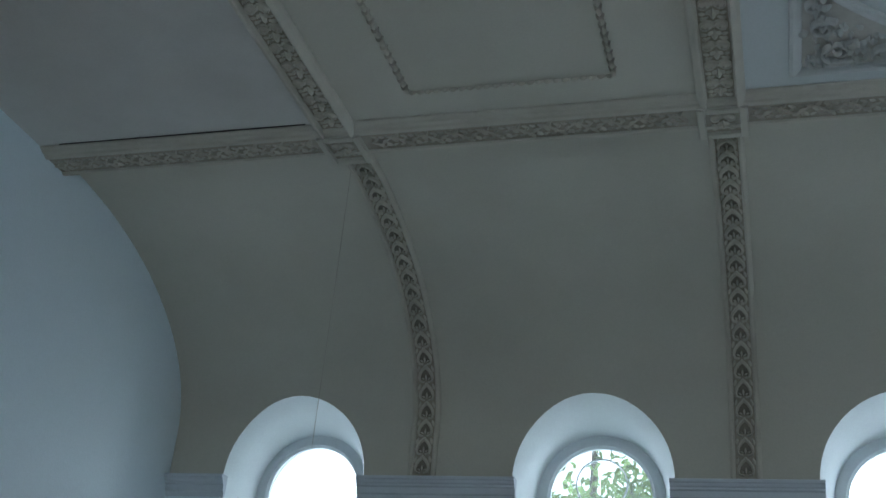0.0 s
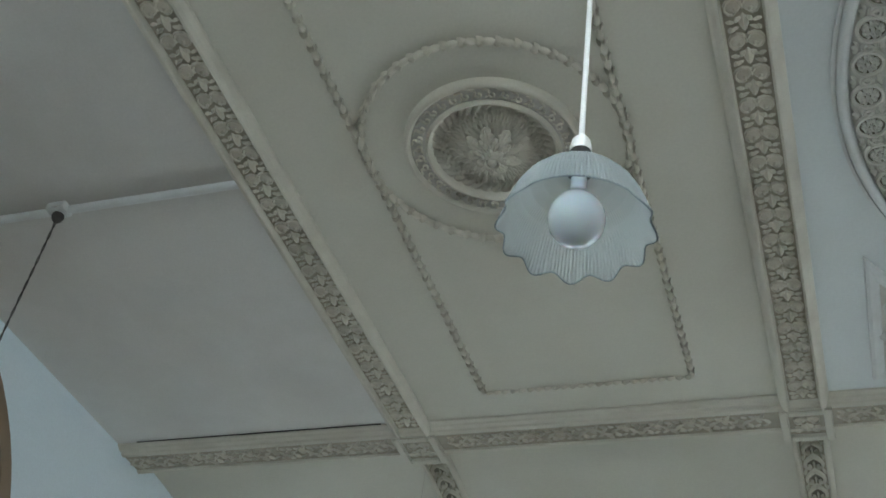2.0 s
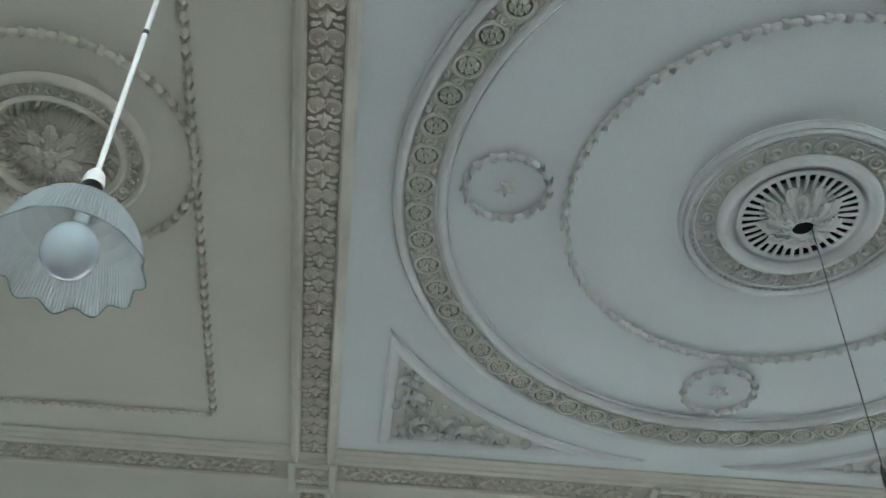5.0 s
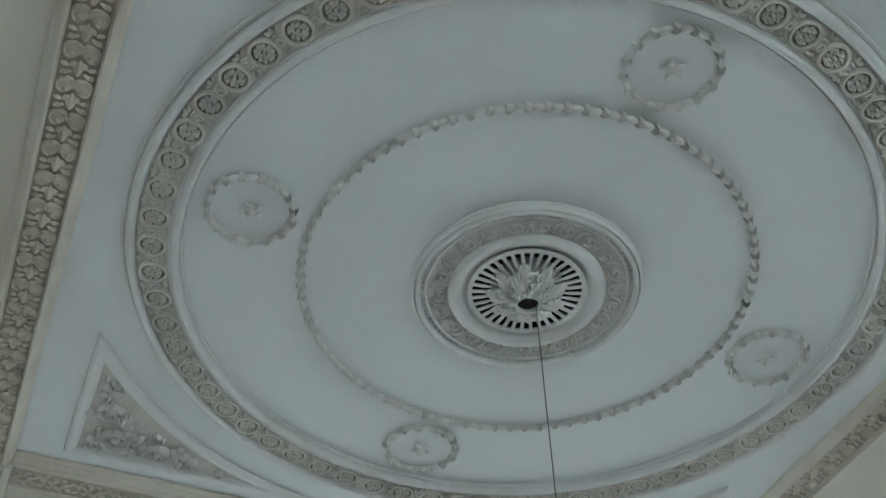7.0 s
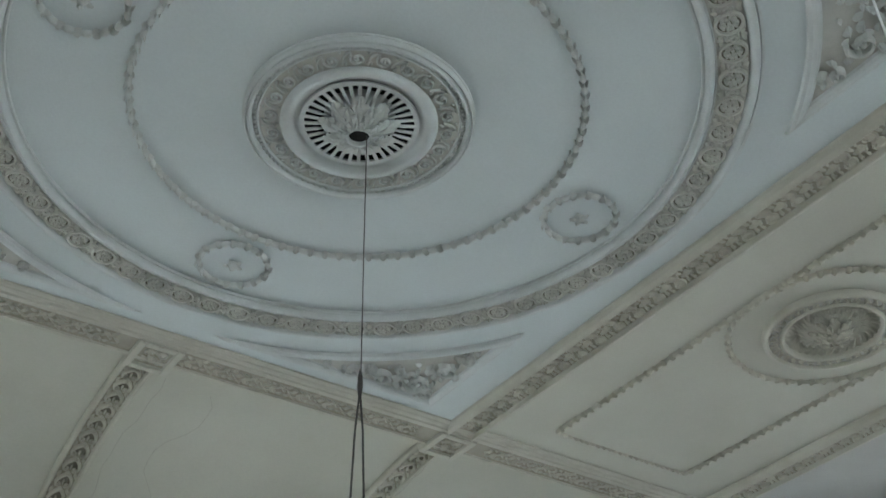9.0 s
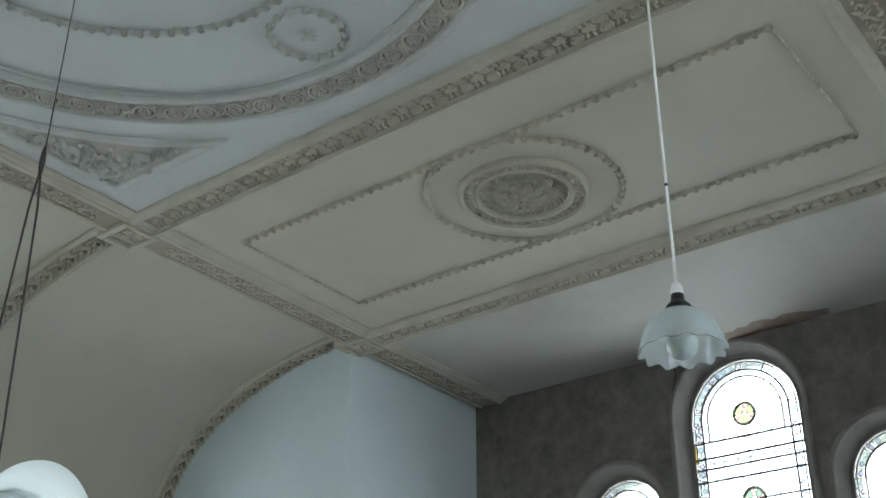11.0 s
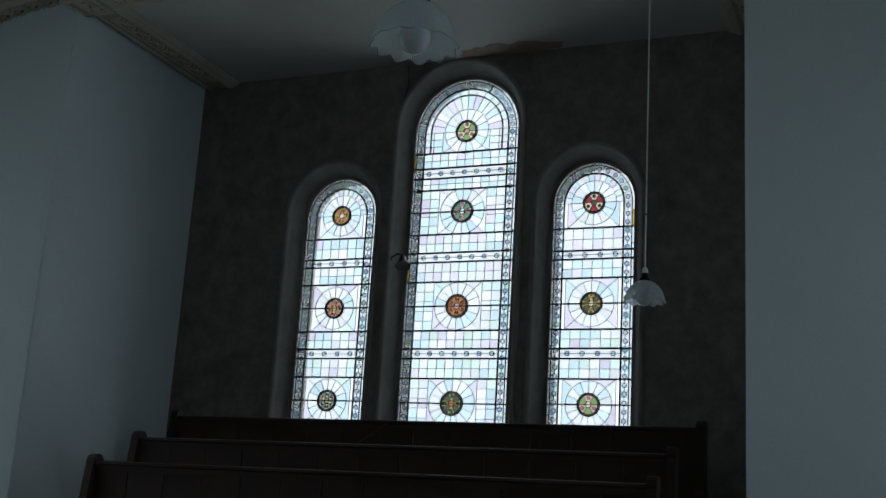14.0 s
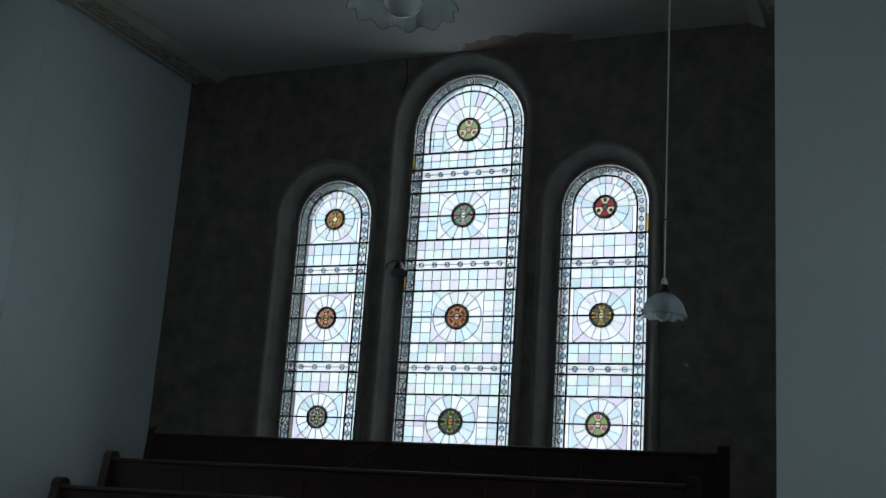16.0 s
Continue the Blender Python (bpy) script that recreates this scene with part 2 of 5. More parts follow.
def lay(p, u, v, w):
    """The pose of a piece modelled in u, v, w at the place p."""
    m = Matrix((Vector(u), Vector(v), Vector(w))).transposed().to_4x4()
    m.translation = Vector(p)
    return m


def piece(name, me, parent, m):
    ob = new(name, me)
    ob.parent = parent
    ob.matrix_basis = m
    return ob


# ---------------------------------------------------------------- large structure
def cove_point(s_theta, off=0.0):
    return YQ + (CA - off) * math.sin(s_theta), ZQ + (CB - off) * math.cos(s_theta)


def cove_y(z, off=0.0):
    if z <= ZQ:
        return YQ + CA - off
    return YQ + (CA - off) * math.sqrt(max(0.0, 1 - ((z - ZQ) / (CB - off)) ** 2))


def side_wall(name, flip):
    """One long wall: the cove, the wall below it, five arched window openings and their splayed reveals."""
    bm = bmesh.new()
    fy = (lambda y: mirror_y(y)) if flip else (lambda y: y)
    xs = [(XWEST - 0.3, None)]
    for cx in WIN_X:
        xs += [(cx - WIN_R, None)] + [(cx - WIN_R * math.cos(math.pi * k / 24), cx) for k in range(25)] + [(cx + WIN_R, None)]
    xs += [(XE + 0.05, None)]
    cols = []
    for x, cx in xs:
        z_end = ZS + (WIN_H / WIN_R * math.sqrt(max(0, WIN_R ** 2 - (x - cx) ** 2)) if cx is not None else 0)
        end = math.acos(min(1, (z_end - ZQ) / CB)) if z_end > ZQ else math.pi / 2
        pts = [cove_point(end * k / 22) for k in range(23)]
        pts += [(YWALL, min(ZQ, ZQ + (z_end - ZQ) * k / 2)) if z_end < ZQ else pts[-1] for k in (1, 2)]
        cols.append((x, cx, [bm.verts.new((x, fy(y), z)) for y, z in pts]))
    for (x0, c0, a), (x1, c1, b) in zip(cols, cols[1:]):
        if x1 - x0 < 1e-6:
            continue
        for k in range(len(a) - 1):
            vs = [a[k], a[k + 1], b[k + 1], b[k]]
            if (a[k].co - a[k + 1].co).length < 1e-7:
                vs.remove(a[k + 1])
            if len(vs) == 4 and (b[k].co - b[k + 1].co).length < 1e-7:
                vs.remove(b[k + 1])
            if len(vs) > 2 and not ((a[k].co - a[k + 1].co).length < 1e-7 and (b[k].co - b[k + 1].co).length < 1e-7):
                bm.faces.new(vs).smooth = True
        if c0 is None and c1 is None:
            low = [bm.verts.new((x, fy(YWALL), z)) for x, z in ((x0, ZS), (x1, ZS), (x1, 0), (x0, 0))]
            bm.faces.new(low).material_index = 2
    for cx in WIN_X:
        path = [(1, 0.9 - ZS)] + [(math.cos(math.pi * k / 28), math.sin(math.pi * k / 28)) for k in range(29)] + [(-1, 0.9 - ZS)]
        inner, middle, outer = [], [], []
        for c, s in path:
            zi = ZS + (WIN_H * s if s > 0 else s)
            zm = ZS + (0.60 * s if s > 0 else s)
            zo = ZS - 0.01 + (0.50 * s if s > 0 else s)
            yi = cove_y(zi)
            inner.append(bm.verts.new((cx + WIN_R * c, fy(yi), zi)))
            middle.append(bm.verts.new((cx + 0.56 * c, fy(max(8.42, yi + 0.1)), zm)))
            outer.append(bm.verts.new((cx + 0.50 * c, fy(8.75), zo)))
        for ring0, ring1 in ((inner, middle), (middle, outer)):
            for k in range(len(ring0) - 1):
                f = bm.faces.new((ring0[k], ring0[k + 1], ring1[k + 1], ring1[k]))
                f.material_index, f.smooth = 1, True
        bm.faces.new((inner[0], inner[-1], outer[-1], outer[0])).material_index = 1
        bm.faces.new([bm.verts.new((cx + a, fy(YWALL), z)) for a, z in ((-WIN_R, 0.9), (WIN_R, 0.9), (WIN_R, 0), (-WIN_R, 0))]).material_index = 2
    # unseen outer skin, added so that daylight enters only by the windows
    edges = [XWEST - 0.3]
    for cx in WIN_X:
        edges += [cx - 0.5, cx + 0.5]
    edges.append(XEAST + 0.6)
    for k in range(0, len(edges), 2):
        box(bm, (edges[k], min(fy(8.76), fy(9.0)), -0.2), (edges[k + 1], max(fy(8.76), fy(9.0)), ROOF), 2)
    for cx in WIN_X:
        box(bm, (cx - 0.5, min(fy(8.76), fy(9.0)), -0.2), (cx + 0.5, max(fy(8.76), fy(9.0)), 0.88), 2)
        arch = [(cx - 0.5 * math.cos(math.pi * k / 20), ZS - 0.01 + 0.5 * math.sin(math.pi * k / 20)) for k in range(21)]
        sweep(bm, [((x, 0, 0), (0, 1, 0), (0, 0, 1)) for x, z in arch], [(fy(8.76), ROOF), (fy(9.0), ROOF)], caps=False, mat=2)
        for (xa, za), (xb, zb) in zip(arch, arch[1:]):
            for y in (fy(8.76), fy(9.0)):
                bm.faces.new([bm.verts.new(p) for p in ((xa, y, za), (xb, y, zb), (xb, y, ROOF), (xa, y, ROOF))]).material_index = 2
    ob = part(name, bm, (CREAM, REVEAL, WALLBLUE))
    return structure(ob, "cream coved plaster wall with round-headed window openings", "wall")


side_wall("wall_north", False)
side_wall("wall_south", True)

# flat ceiling: plain end bays, two cream panels, the pale middle field
bm = bmesh.new()
for x0, x1, mat, hole in ((XWEST - 0.3, XA, 1, 0), (XA, XB, 0, 0.298), (XB, XD, 2, 0.292), (XD, XE, 0, 0.298), (XE, XEAST + 0.1, 1, 0)):
    if not hole:
        box(bm, (x0, mirror_y(YQ), H), (x1 + (0.2 if x1 > XE + 0.1 else 0), YQ, H + 0.2), mat)
        continue
    cx = XM if mat == 2 else (x0 + x1) / 2
    angles = sorted([2 * math.pi * k / 64 for k in range(64)] + [math.atan2(y - YC, x - cx) % (2 * math.pi) for x in (x0, x1) for y in (YQ, mirror_y(YQ))])
    rows = []
    for a in angles:
        c, d = math.cos(a), math.sin(a)
        far = min((((x1 if c > 0 else x0) - cx) / c) if abs(c) > 1e-9 else 1e9, (((YQ if d > 0 else mirror_y(YQ)) - YC) / d) if abs(d) > 1e-9 else 1e9)
        rows.append([bm.verts.new((cx + q * c, YC + q * d, z)) for q, z in ((far, H), (hole, H), (hole, H + 0.2), (far, H + 0.2))])
    for r0, r1 in zip(rows, rows[1:] + rows[:1]):
        for k in range(4):
            bm.faces.new((r0[k], r0[(k + 1) % 4], r1[(k + 1) % 4], r1[k])).material_index = mat
structure(part("ceiling", bm, (CREAM, WHITE, PALE)), "flat plaster ceiling painted cream, white and pale blue", "ceiling")
# unseen slab, added to close the top against stray daylight
bm = bmesh.new()
box(bm, (XWEST - 0.5, mirror_y(9.0), ROOF), (XEAST + 0.6, 9.0, ROOF + 0.2))
structure(part("roof", bm, DARKWALL), "plain unseen slab that keeps daylight out above the ceiling", "roof")

# piers beside the end recess
for name, y0, y1 in (("wall_east_1", YRET, 8.76), ("wall_east_2", mirror_y(8.76), mirror_y(YRET))):
    bm = bmesh.new()
    bevelled_box(bm, (XE + 0.03, y0, -0.2), (XEAST + 0.6, y1, ROOF), 0.003)
    structure(part(name, bm, WALLBLUE), "smooth pale blue painted plaster pier", "wall")

bm = bmesh.new()
box(bm, (XWEST - 0.5, mirror_y(9.0), -0.3), (XEAST + 0.6, 9.0, 0.0))
structure(part("floor", bm, FLOORWOOD), "worn brown wooden board floor", "floor")

EAST_WINDOWS = ((3.473, 0.475, 5.003, "tall"), (4.616, 0.339, 4.301, "short"), (2.33, 0.339, 4.301, "short"))
SILL_E = 1.88


def end_wall():
    """The dark bare wall of the recess with three round-headed openings and splayed reveals."""
    bm = bmesh.new()
    ys = [(mirror_y(YRET) - 0.05, None)]
    for cy, r, zs, _ in sorted(EAST_WINDOWS):
        o = r + 0.09
        ys += [(cy - o, None)] + [(cy - o * math.cos(math.pi * k / 24), (cy, o, zs)) for k in range(25)] + [(cy + o, None)]
    ys += [(YRET + 0.05, None)]
    for (ya, a), (yb, b) in zip(ys, ys[1:]):
        if yb - ya < 1e-6:
            continue
        za = a[2] + math.sqrt(max(0, a[1] ** 2 - (ya - a[0]) ** 2)) if a and b else 0
        zb = b[2] + math.sqrt(max(0, b[1] ** 2 - (yb - b[0]) ** 2)) if a and b else 0
        bm.faces.new([bm.verts.new((XEAST, y, z)) for y, z in ((ya, za), (yb, zb), (yb, ROOF), (ya, ROOF))])
        if a and b:
            bm.faces.new([bm.verts.new((XEAST, y, z)) for y, z in ((ya, 0), (yb, 0), (yb, SILL_E), (ya, SILL_E))])
    for cy, r, zs, _ in EAST_WINDOWS:
        path = [(1, SILL_E - zs)] + [(math.cos(math.pi * k / 28), math.sin(math.pi * k / 28)) for k in range(29)] + [(-1, SILL_E - zs)]
        rows = []
        for rr, x in ((r + 0.09, XEAST), (r + 0.078, XEAST + 0.035), (r + 0.07, XEAST + 0.05), (r + 0.026, XEAST + 0.15), (r + 0.012, XEAST + 0.155), (r + 0.012, XEAST + 0.4)):
            rows.append([bm.verts.new((x, cy + rr * c, zs + (rr * s if s > 0 else s))) for c, s in path])
        for r0, r1 in zip(rows, rows[1:]):
            for k in range(len(path) - 1):
                bm.faces.new((r0[k], r0[k + 1], r1[k + 1], r1[k])).material_index = 1
        bm.faces.new((rows[0][0], rows[0][-1], rows[-1][-1], rows[-1][0])).material_index = 1
    ob = part("wall_east", bm, (DARKWALL, STONE))
    return structure(ob, "dark bare rendered end wall with three round-headed openings", "wall")


end_wall()

# rounded stone mouldings round the three openings
for cy, r, zs, _ in EAST_WINDOWS:
    bm = bmesh.new()
    o = r + 0.105
    st = [((XEAST, cy + o, SILL_E), (0, 1, 0), (-1, 0, 0))]
    st += [((XEAST, cy + o * math.cos(a), zs + o * math.sin(a)), (0, math.cos(a), math.sin(a)), (-1, 0, 0)) for a in (math.pi * k / 36 for k in range(37))]
    st += [((XEAST, cy - o, SILL_E), (0, -1, 0), (-1, 0, 0))]
    sweep(bm, st, [(0.024 * math.cos(t), 0.026 * math.sin(t) - 0.004) for t in (math.pi * k / 8 for k in range(9))])
    structure(part("trim", bm, STONE, None, "", True), "rounded grey stone moulding round a window opening", "moulding")


def west_wall():
    """The far end wall, pale blue, with a brown arched recess."""
    bm = bmesh.new()
    cy, r, zs = YC, 1.63, 4.02
    ys = [(mirror_y(8.76), False), (cy - r, False)] + [(cy - r * math.cos(math.pi * k / 32), True) for k in range(33)] + [(cy + r, False), (8.76, False)]
    for (ya, a), (yb, b) in zip(ys, ys[1:]):
        if yb - ya < 1e-6:
            continue
        za, zb = ((zs + math.sqrt(max(0, r * r - (y - cy) ** 2))) if a and b else 0 for y in (ya, yb))
        bm.faces.new([bm.verts.new((XWEST, y, z)) for y, z in ((ya, za), (yb, zb), (yb, ROOF), (ya, ROOF))])
    path = [(1, -zs)] + [(math.cos(math.pi * k / 40), math.sin(math.pi * k / 40)) for k in range(41)] + [(-1, -zs)]
    rows = [[bm.verts.new((x, cy + rr * c, zs + (rr * s if s > 0 else s))) for c, s in path] for rr, x in ((r, XWEST), (r - 0.02, XWEST - 0.06), (r - 0.24, XWEST - 0.08), (r - 0.26, XWEST - 0.12), (r - 0.26, XWEST - 0.3))]
    for r0, r1 in zip(rows, rows[1:]):
        for k in range(len(path) - 1):
            bm.faces.new((r0[k], r0[k + 1], r1[k + 1], r1[k])).material_index = 1
    box(bm, (XWEST - 0.4, mirror_y(8.76), -0.2), (XWEST - 0.3, 8.76, ROOF), 1)
    return structure(part("wall_west", bm, (WALLBLUE, BROWN)), "pale blue end wall with a brown arched recess", "wall")


west_wall()


# ---------------------------------------------------------------- relief pieces, modelled once
def relief(name, build, material, deep=1.75):
    bm = bmesh.new()
    build(bm)
    for vert in bm.verts:
        vert.co.z *= deep
    return mesh_of(bm, name, material, False)


def scroll_palmette(bm):
    """Two broad rolled scrolls back to back over a three-pointed leaf, with small leaves in the corners; about 0.155 by 0.18."""
    box(bm, (-0.079, -0.092, -0.004), (0.079, 0.092, 0.001), 1)
    for s in (-1, 1):
        egg(bm, s * 0.038, -0.050, 0.037, 0.040, 0.009, 14)
        strip(bm, [(s * u, v) for u, v in ((0.006, -0.066), (0.014, -0.082), (0.036, -0.087), (0.058, -0.078), (0.070, -0.058), (0.069, -0.034), (0.057, -0.015), (0.040, -0.011), (0.026, -0.022))], 0.0095, 0.016)
        dome(bm, s * 0.034, -0.034, 0.012, 0.016, 8)
        leaf(bm, s * 0.004, 0.004, math.radians(90 - s * 48), 0.048, 0.034, 0.016)
        leaf(bm, s * 0.018, 0.056, math.radians(90 - s * 62), 0.060, 0.028, 0.014)
        leaf(bm, s * 0.034, 0.034, math.radians(90 - s * 100), 0.044, 0.028, 0.014)
        leaf(bm, s * 0.052, 0.054, math.radians(90 - s * 25), 0.036, 0.024, 0.013)
    leaf(bm, 0, -0.016, math.pi / 2, 0.104, 0.050, 0.020)
    leaf(bm, 0, -0.086, math.pi / 2, 0.060, 0.018, 0.016)


def arch_leaf(bm):
    """A broad pointed arch, shade painted flat inside it, with a small three-lobed leaf at its foot."""
    for s in (-1, 1):
        strip(bm, [(s * 0.002, 0.056), (s * 0.026, 0.034), (s * 0.046, 0.004), (s * 0.054, -0.030), (s * 0.046, -0.056), (s * 0.016, -0.066)], 0.015, 0.018)
        leaf(bm, s * 0.066, 0.012, math.radians(90 + s * 16), 0.062, 0.030, 0.015)
        leaf(bm, s * 0.010, -0.046, math.radians(90 - s * 62), 0.032, 0.020, 0.014)
    leaf(bm, 0, -0.056, math.pi / 2, 0.056, 0.022, 0.017)
    dome(bm, 0, 0.066, 0.012, 0.014, 6)
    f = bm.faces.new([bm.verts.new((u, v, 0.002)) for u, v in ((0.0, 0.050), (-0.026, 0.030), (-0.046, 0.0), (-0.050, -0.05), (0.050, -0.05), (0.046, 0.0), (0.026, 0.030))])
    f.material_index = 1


def vine(bm):
    """One wave of a running vine thick with leaves, 0.2 long."""
    wave = [(0.034 * math.sin(2 * math.pi * k / 16), -0.10 + 0.20 * k / 16) for k in range(17)]
    strip(bm, wave, 0.007, 0.010)
    for k in range(8):
        v = -0.09 + 0.025 * k
        u = 0.034 * math.sin(2 * math.pi * (v + 0.10) / 0.2)
        side = 1 if k % 2 else -1
        leaf(bm, u, v, math.pi / 2 - side * 0.85, 0.066, 0.034, 0.012)
        leaf(bm, side * 0.055, v - 0.01, math.pi / 2 + side * 0.35, 0.050, 0.026, 0.010)


def flower_ring(bm):
    """A flat ring round a plump flower on a disc of painted shade, and the small linked ring that divides it from the
    next.
    """
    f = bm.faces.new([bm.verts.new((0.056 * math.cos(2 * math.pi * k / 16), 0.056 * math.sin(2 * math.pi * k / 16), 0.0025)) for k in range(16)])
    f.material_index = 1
    ring_strip(bm, 0, 0, 0.0620, 0.0085, 0.013, 22)
    for k in range(5):
        a = 2 * math.pi * k / 5 + 0.3
        c, d = math.cos(a), math.sin(a)
        leaf(bm, 0.010 * c, 0.010 * d, a, 0.039, 0.030, 0.015)
        for t in (-0.30, 0.30):
            egg(bm, 0.036 * math.cos(a + t), 0.036 * math.sin(a + t), 0.0105, 0.0105, 0.013, 8)
        egg(bm, 0.021 * math.cos(a + 0.63), 0.021 * math.sin(a + 0.63), 0.008, 0.008, 0.013, 7)
    dome(bm, 0, 0, 0.010, 0.019, 7)
    box(bm, (-0.026, 0.066, -0.002), (0.026, 0.114, 0.005))
    ring_strip(bm, 0, 0.0898, 0.0145, 0.007, 0.013, 14)
    dome(bm, 0, 0.0898, 0.006, 0.009, 6)
    for s in (-1, 1):
        strip(bm, [(s * 0.026, 0.070), (s * 0.030, 0.0898), (s * 0.026, 0.110)], 0.006, 0.011)
        for t in (-0.8, 0.0, 0.8):
            leaf(bm, s * 0.040, 0.0898 + 0.010 * t, math.radians(90 - s * 90) + s * t * 0.9, 0.034, 0.017, 0.013)


def egg(bm, u, v, ru, rv, h, n=10):
    """A smooth oval swelling."""
    rows = [[bm.verts.new((u + ru * q * math.cos(2 * math.pi * k / n), v + rv * q * math.sin(2 * math.pi * k / n), h * w)) for k in range(n)] for q, w in ((1.0, -0.1), (0.94, 0.45), (0.66, 0.85))]
    top = bm.verts.new((u, v, h))
    for r0, r1 in zip(rows, rows[1:]):
        for k in range(n):
            bm.faces.new((r0[k], r0[(k + 1) % n], r1[(k + 1) % n], r1[k])).smooth = True
    for k in range(n):
        bm.faces.new((rows[-1][k], rows[-1][(k + 1) % n], top)).smooth = True


def laurel(bm):
    """One bud of a laurel chain, 0.085 long: a smooth swelling that opens in three points over the next."""
    egg(bm, 0, 0.012, 0.0160, 0.032, 0.019)
    for s in (-1, 1):
        leaf(bm, s * 0.007, -0.002, -math.pi / 2 + s * 0.36, 0.046, 0.014, 0.019)
    leaf(bm, 0, -0.006, -math.pi / 2, 0.046, 0.012, 0.022)


def bead_leaf(bm):
    leaf(bm, 0, -0.022, math.pi / 2, 0.046, 0.020, 0.014)
    dome(bm, 0, 0.024, 0.007, 0.010, 6)


def wave_scroll(bm):
    """One curl of a running-dog border, 0.06 long."""
    strip(bm, arc_pts(0.003, 0.002, 0.021, -2.6, 3.3, 12, 0.006), 0.0065, 0.011)
    strip(bm, [(-0.026, -0.044), (-0.026, -0.026), (-0.022, -0.012), (-0.014, -0.010)], 0.006, 0.010)
    leaf(bm, 0.026, -0.034, 2.2, 0.026, 0.014, 0.008)


def great_scroll(bm):
    """One wide spiral of the vent's band, 0.12 long, with the stem that leads to the next."""
    strip(bm, arc_pts(0.0, 0.006, 0.038, -2.3, 7.2, 26, 0.007), 0.0068, 0.009)
    dome(bm, 0.0, 0.006, 0.008, 0.009, 7)
    strip(bm, [(0.030, -0.066), (0.006, -0.062), (-0.020, -0.054), (-0.034, -0.040), (-0.040, -0.022)], 0.0075, 0.009)
    leaf(bm, 0.020, -0.044, -0.3, 0.030, 0.018, 0.007)
    leaf(bm, 0.014, -0.048, -1.1, 0.024, 0.014, 0.007)
    leaf(bm, -0.030, 0.052, 2.2, 0.022, 0.014, 0.007)


PALMETTE = relief("palmette", scroll_palmette, (RELIEF, GROUND), 1.3)
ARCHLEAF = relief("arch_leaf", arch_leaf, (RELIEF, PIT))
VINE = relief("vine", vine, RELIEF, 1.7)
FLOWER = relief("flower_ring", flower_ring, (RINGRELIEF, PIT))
LAUREL = relief("laurel_tuft", laurel, RELIEF, 1.4)
LAURELPALE = relief("laurel_tuft_pale", laurel, RELIEFPALE, 1.4)
BEAD = relief("bead_leaf", bead_leaf, RELIEF)
CURL = relief("wave_curl", wave_scroll, RELIEF)
CURLPALE = relief("wave_curl_pale", great_scroll, RELIEFPALE)
DOWN = (0, 0, -1)

# ---------------------------------------------------------------- ribs of the ceiling
RIB_Z = 0.045      # depth of the ribs under the ceiling
# half profile: moulding, fillet, sunk field
RIB_PROFILE = [(-0.142, -0.01), (-0.140, 0.020), (-0.124, 0.044), (-0.106, 0.056), (-0.094, 0.060), (-0.088, 0.056), (-0.084, 0.030), (-0.080, 0.024),
               (0.080, 0.024), (0.084, 0.030), (0.088, 0.056), (0.094, 0.060), (0.106, 0.056), (0.124, 0.044), (0.140, 0.020), (0.142, -0.01)]
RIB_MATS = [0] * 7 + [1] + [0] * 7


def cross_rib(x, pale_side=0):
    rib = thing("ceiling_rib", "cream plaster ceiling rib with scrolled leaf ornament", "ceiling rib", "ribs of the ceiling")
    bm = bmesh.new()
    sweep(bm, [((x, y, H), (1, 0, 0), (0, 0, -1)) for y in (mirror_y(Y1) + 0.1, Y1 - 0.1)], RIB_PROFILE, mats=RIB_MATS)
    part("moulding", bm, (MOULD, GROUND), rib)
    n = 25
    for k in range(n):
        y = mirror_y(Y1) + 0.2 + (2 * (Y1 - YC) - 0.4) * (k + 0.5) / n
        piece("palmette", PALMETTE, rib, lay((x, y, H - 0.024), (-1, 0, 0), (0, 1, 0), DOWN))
    return rib


for x in (XA, XB, XD, XE):
    cross_rib(x)

LONG_PROFILE = [(-0.215, -0.01), (-0.213, 0.012), (-0.190, 0.020), (-0.180, 0.030), (-0.150, 0.034), (-0.140, 0.046), (-0.112, 0.050), (-0.106, 0.036),
                (0.080, 0.036), (0.086, 0.050), (0.112, 0.050), (0.118, -0.10)]
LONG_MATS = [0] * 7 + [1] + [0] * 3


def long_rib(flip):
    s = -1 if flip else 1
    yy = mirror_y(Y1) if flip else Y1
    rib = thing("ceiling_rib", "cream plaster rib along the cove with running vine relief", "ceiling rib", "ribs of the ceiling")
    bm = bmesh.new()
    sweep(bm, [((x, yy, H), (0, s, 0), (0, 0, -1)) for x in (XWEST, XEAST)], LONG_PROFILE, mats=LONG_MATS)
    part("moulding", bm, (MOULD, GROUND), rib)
    n = int((XEAST - XWEST) / 0.2)
    for k in range(n):
        x = XWEST + 0.1 + 0.2 * k
        if min(abs(x - c) for c in (XA, XB, XC, XD, XE)) > 0.21:
            piece("vine", VINE, rib, lay((x, yy - s * 0.013, H - 0.034), (0, s, 0), (s, 0, 0), DOWN))


long_rib(False)
long_rib(True)

COVE_PROFILE = [(-0.112, -0.02), (-0.110, 0.022), (-0.098, 0.036), (-0.084, 0.040), (-0.076, 0.034), (-0.072, 0.020), (0.072, 0.020), (0.076, 0.034), (0.084, 0.040), (0.098, 0.036), (0.110, 0.022), (0.112, -0.02)]
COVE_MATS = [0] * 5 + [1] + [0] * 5


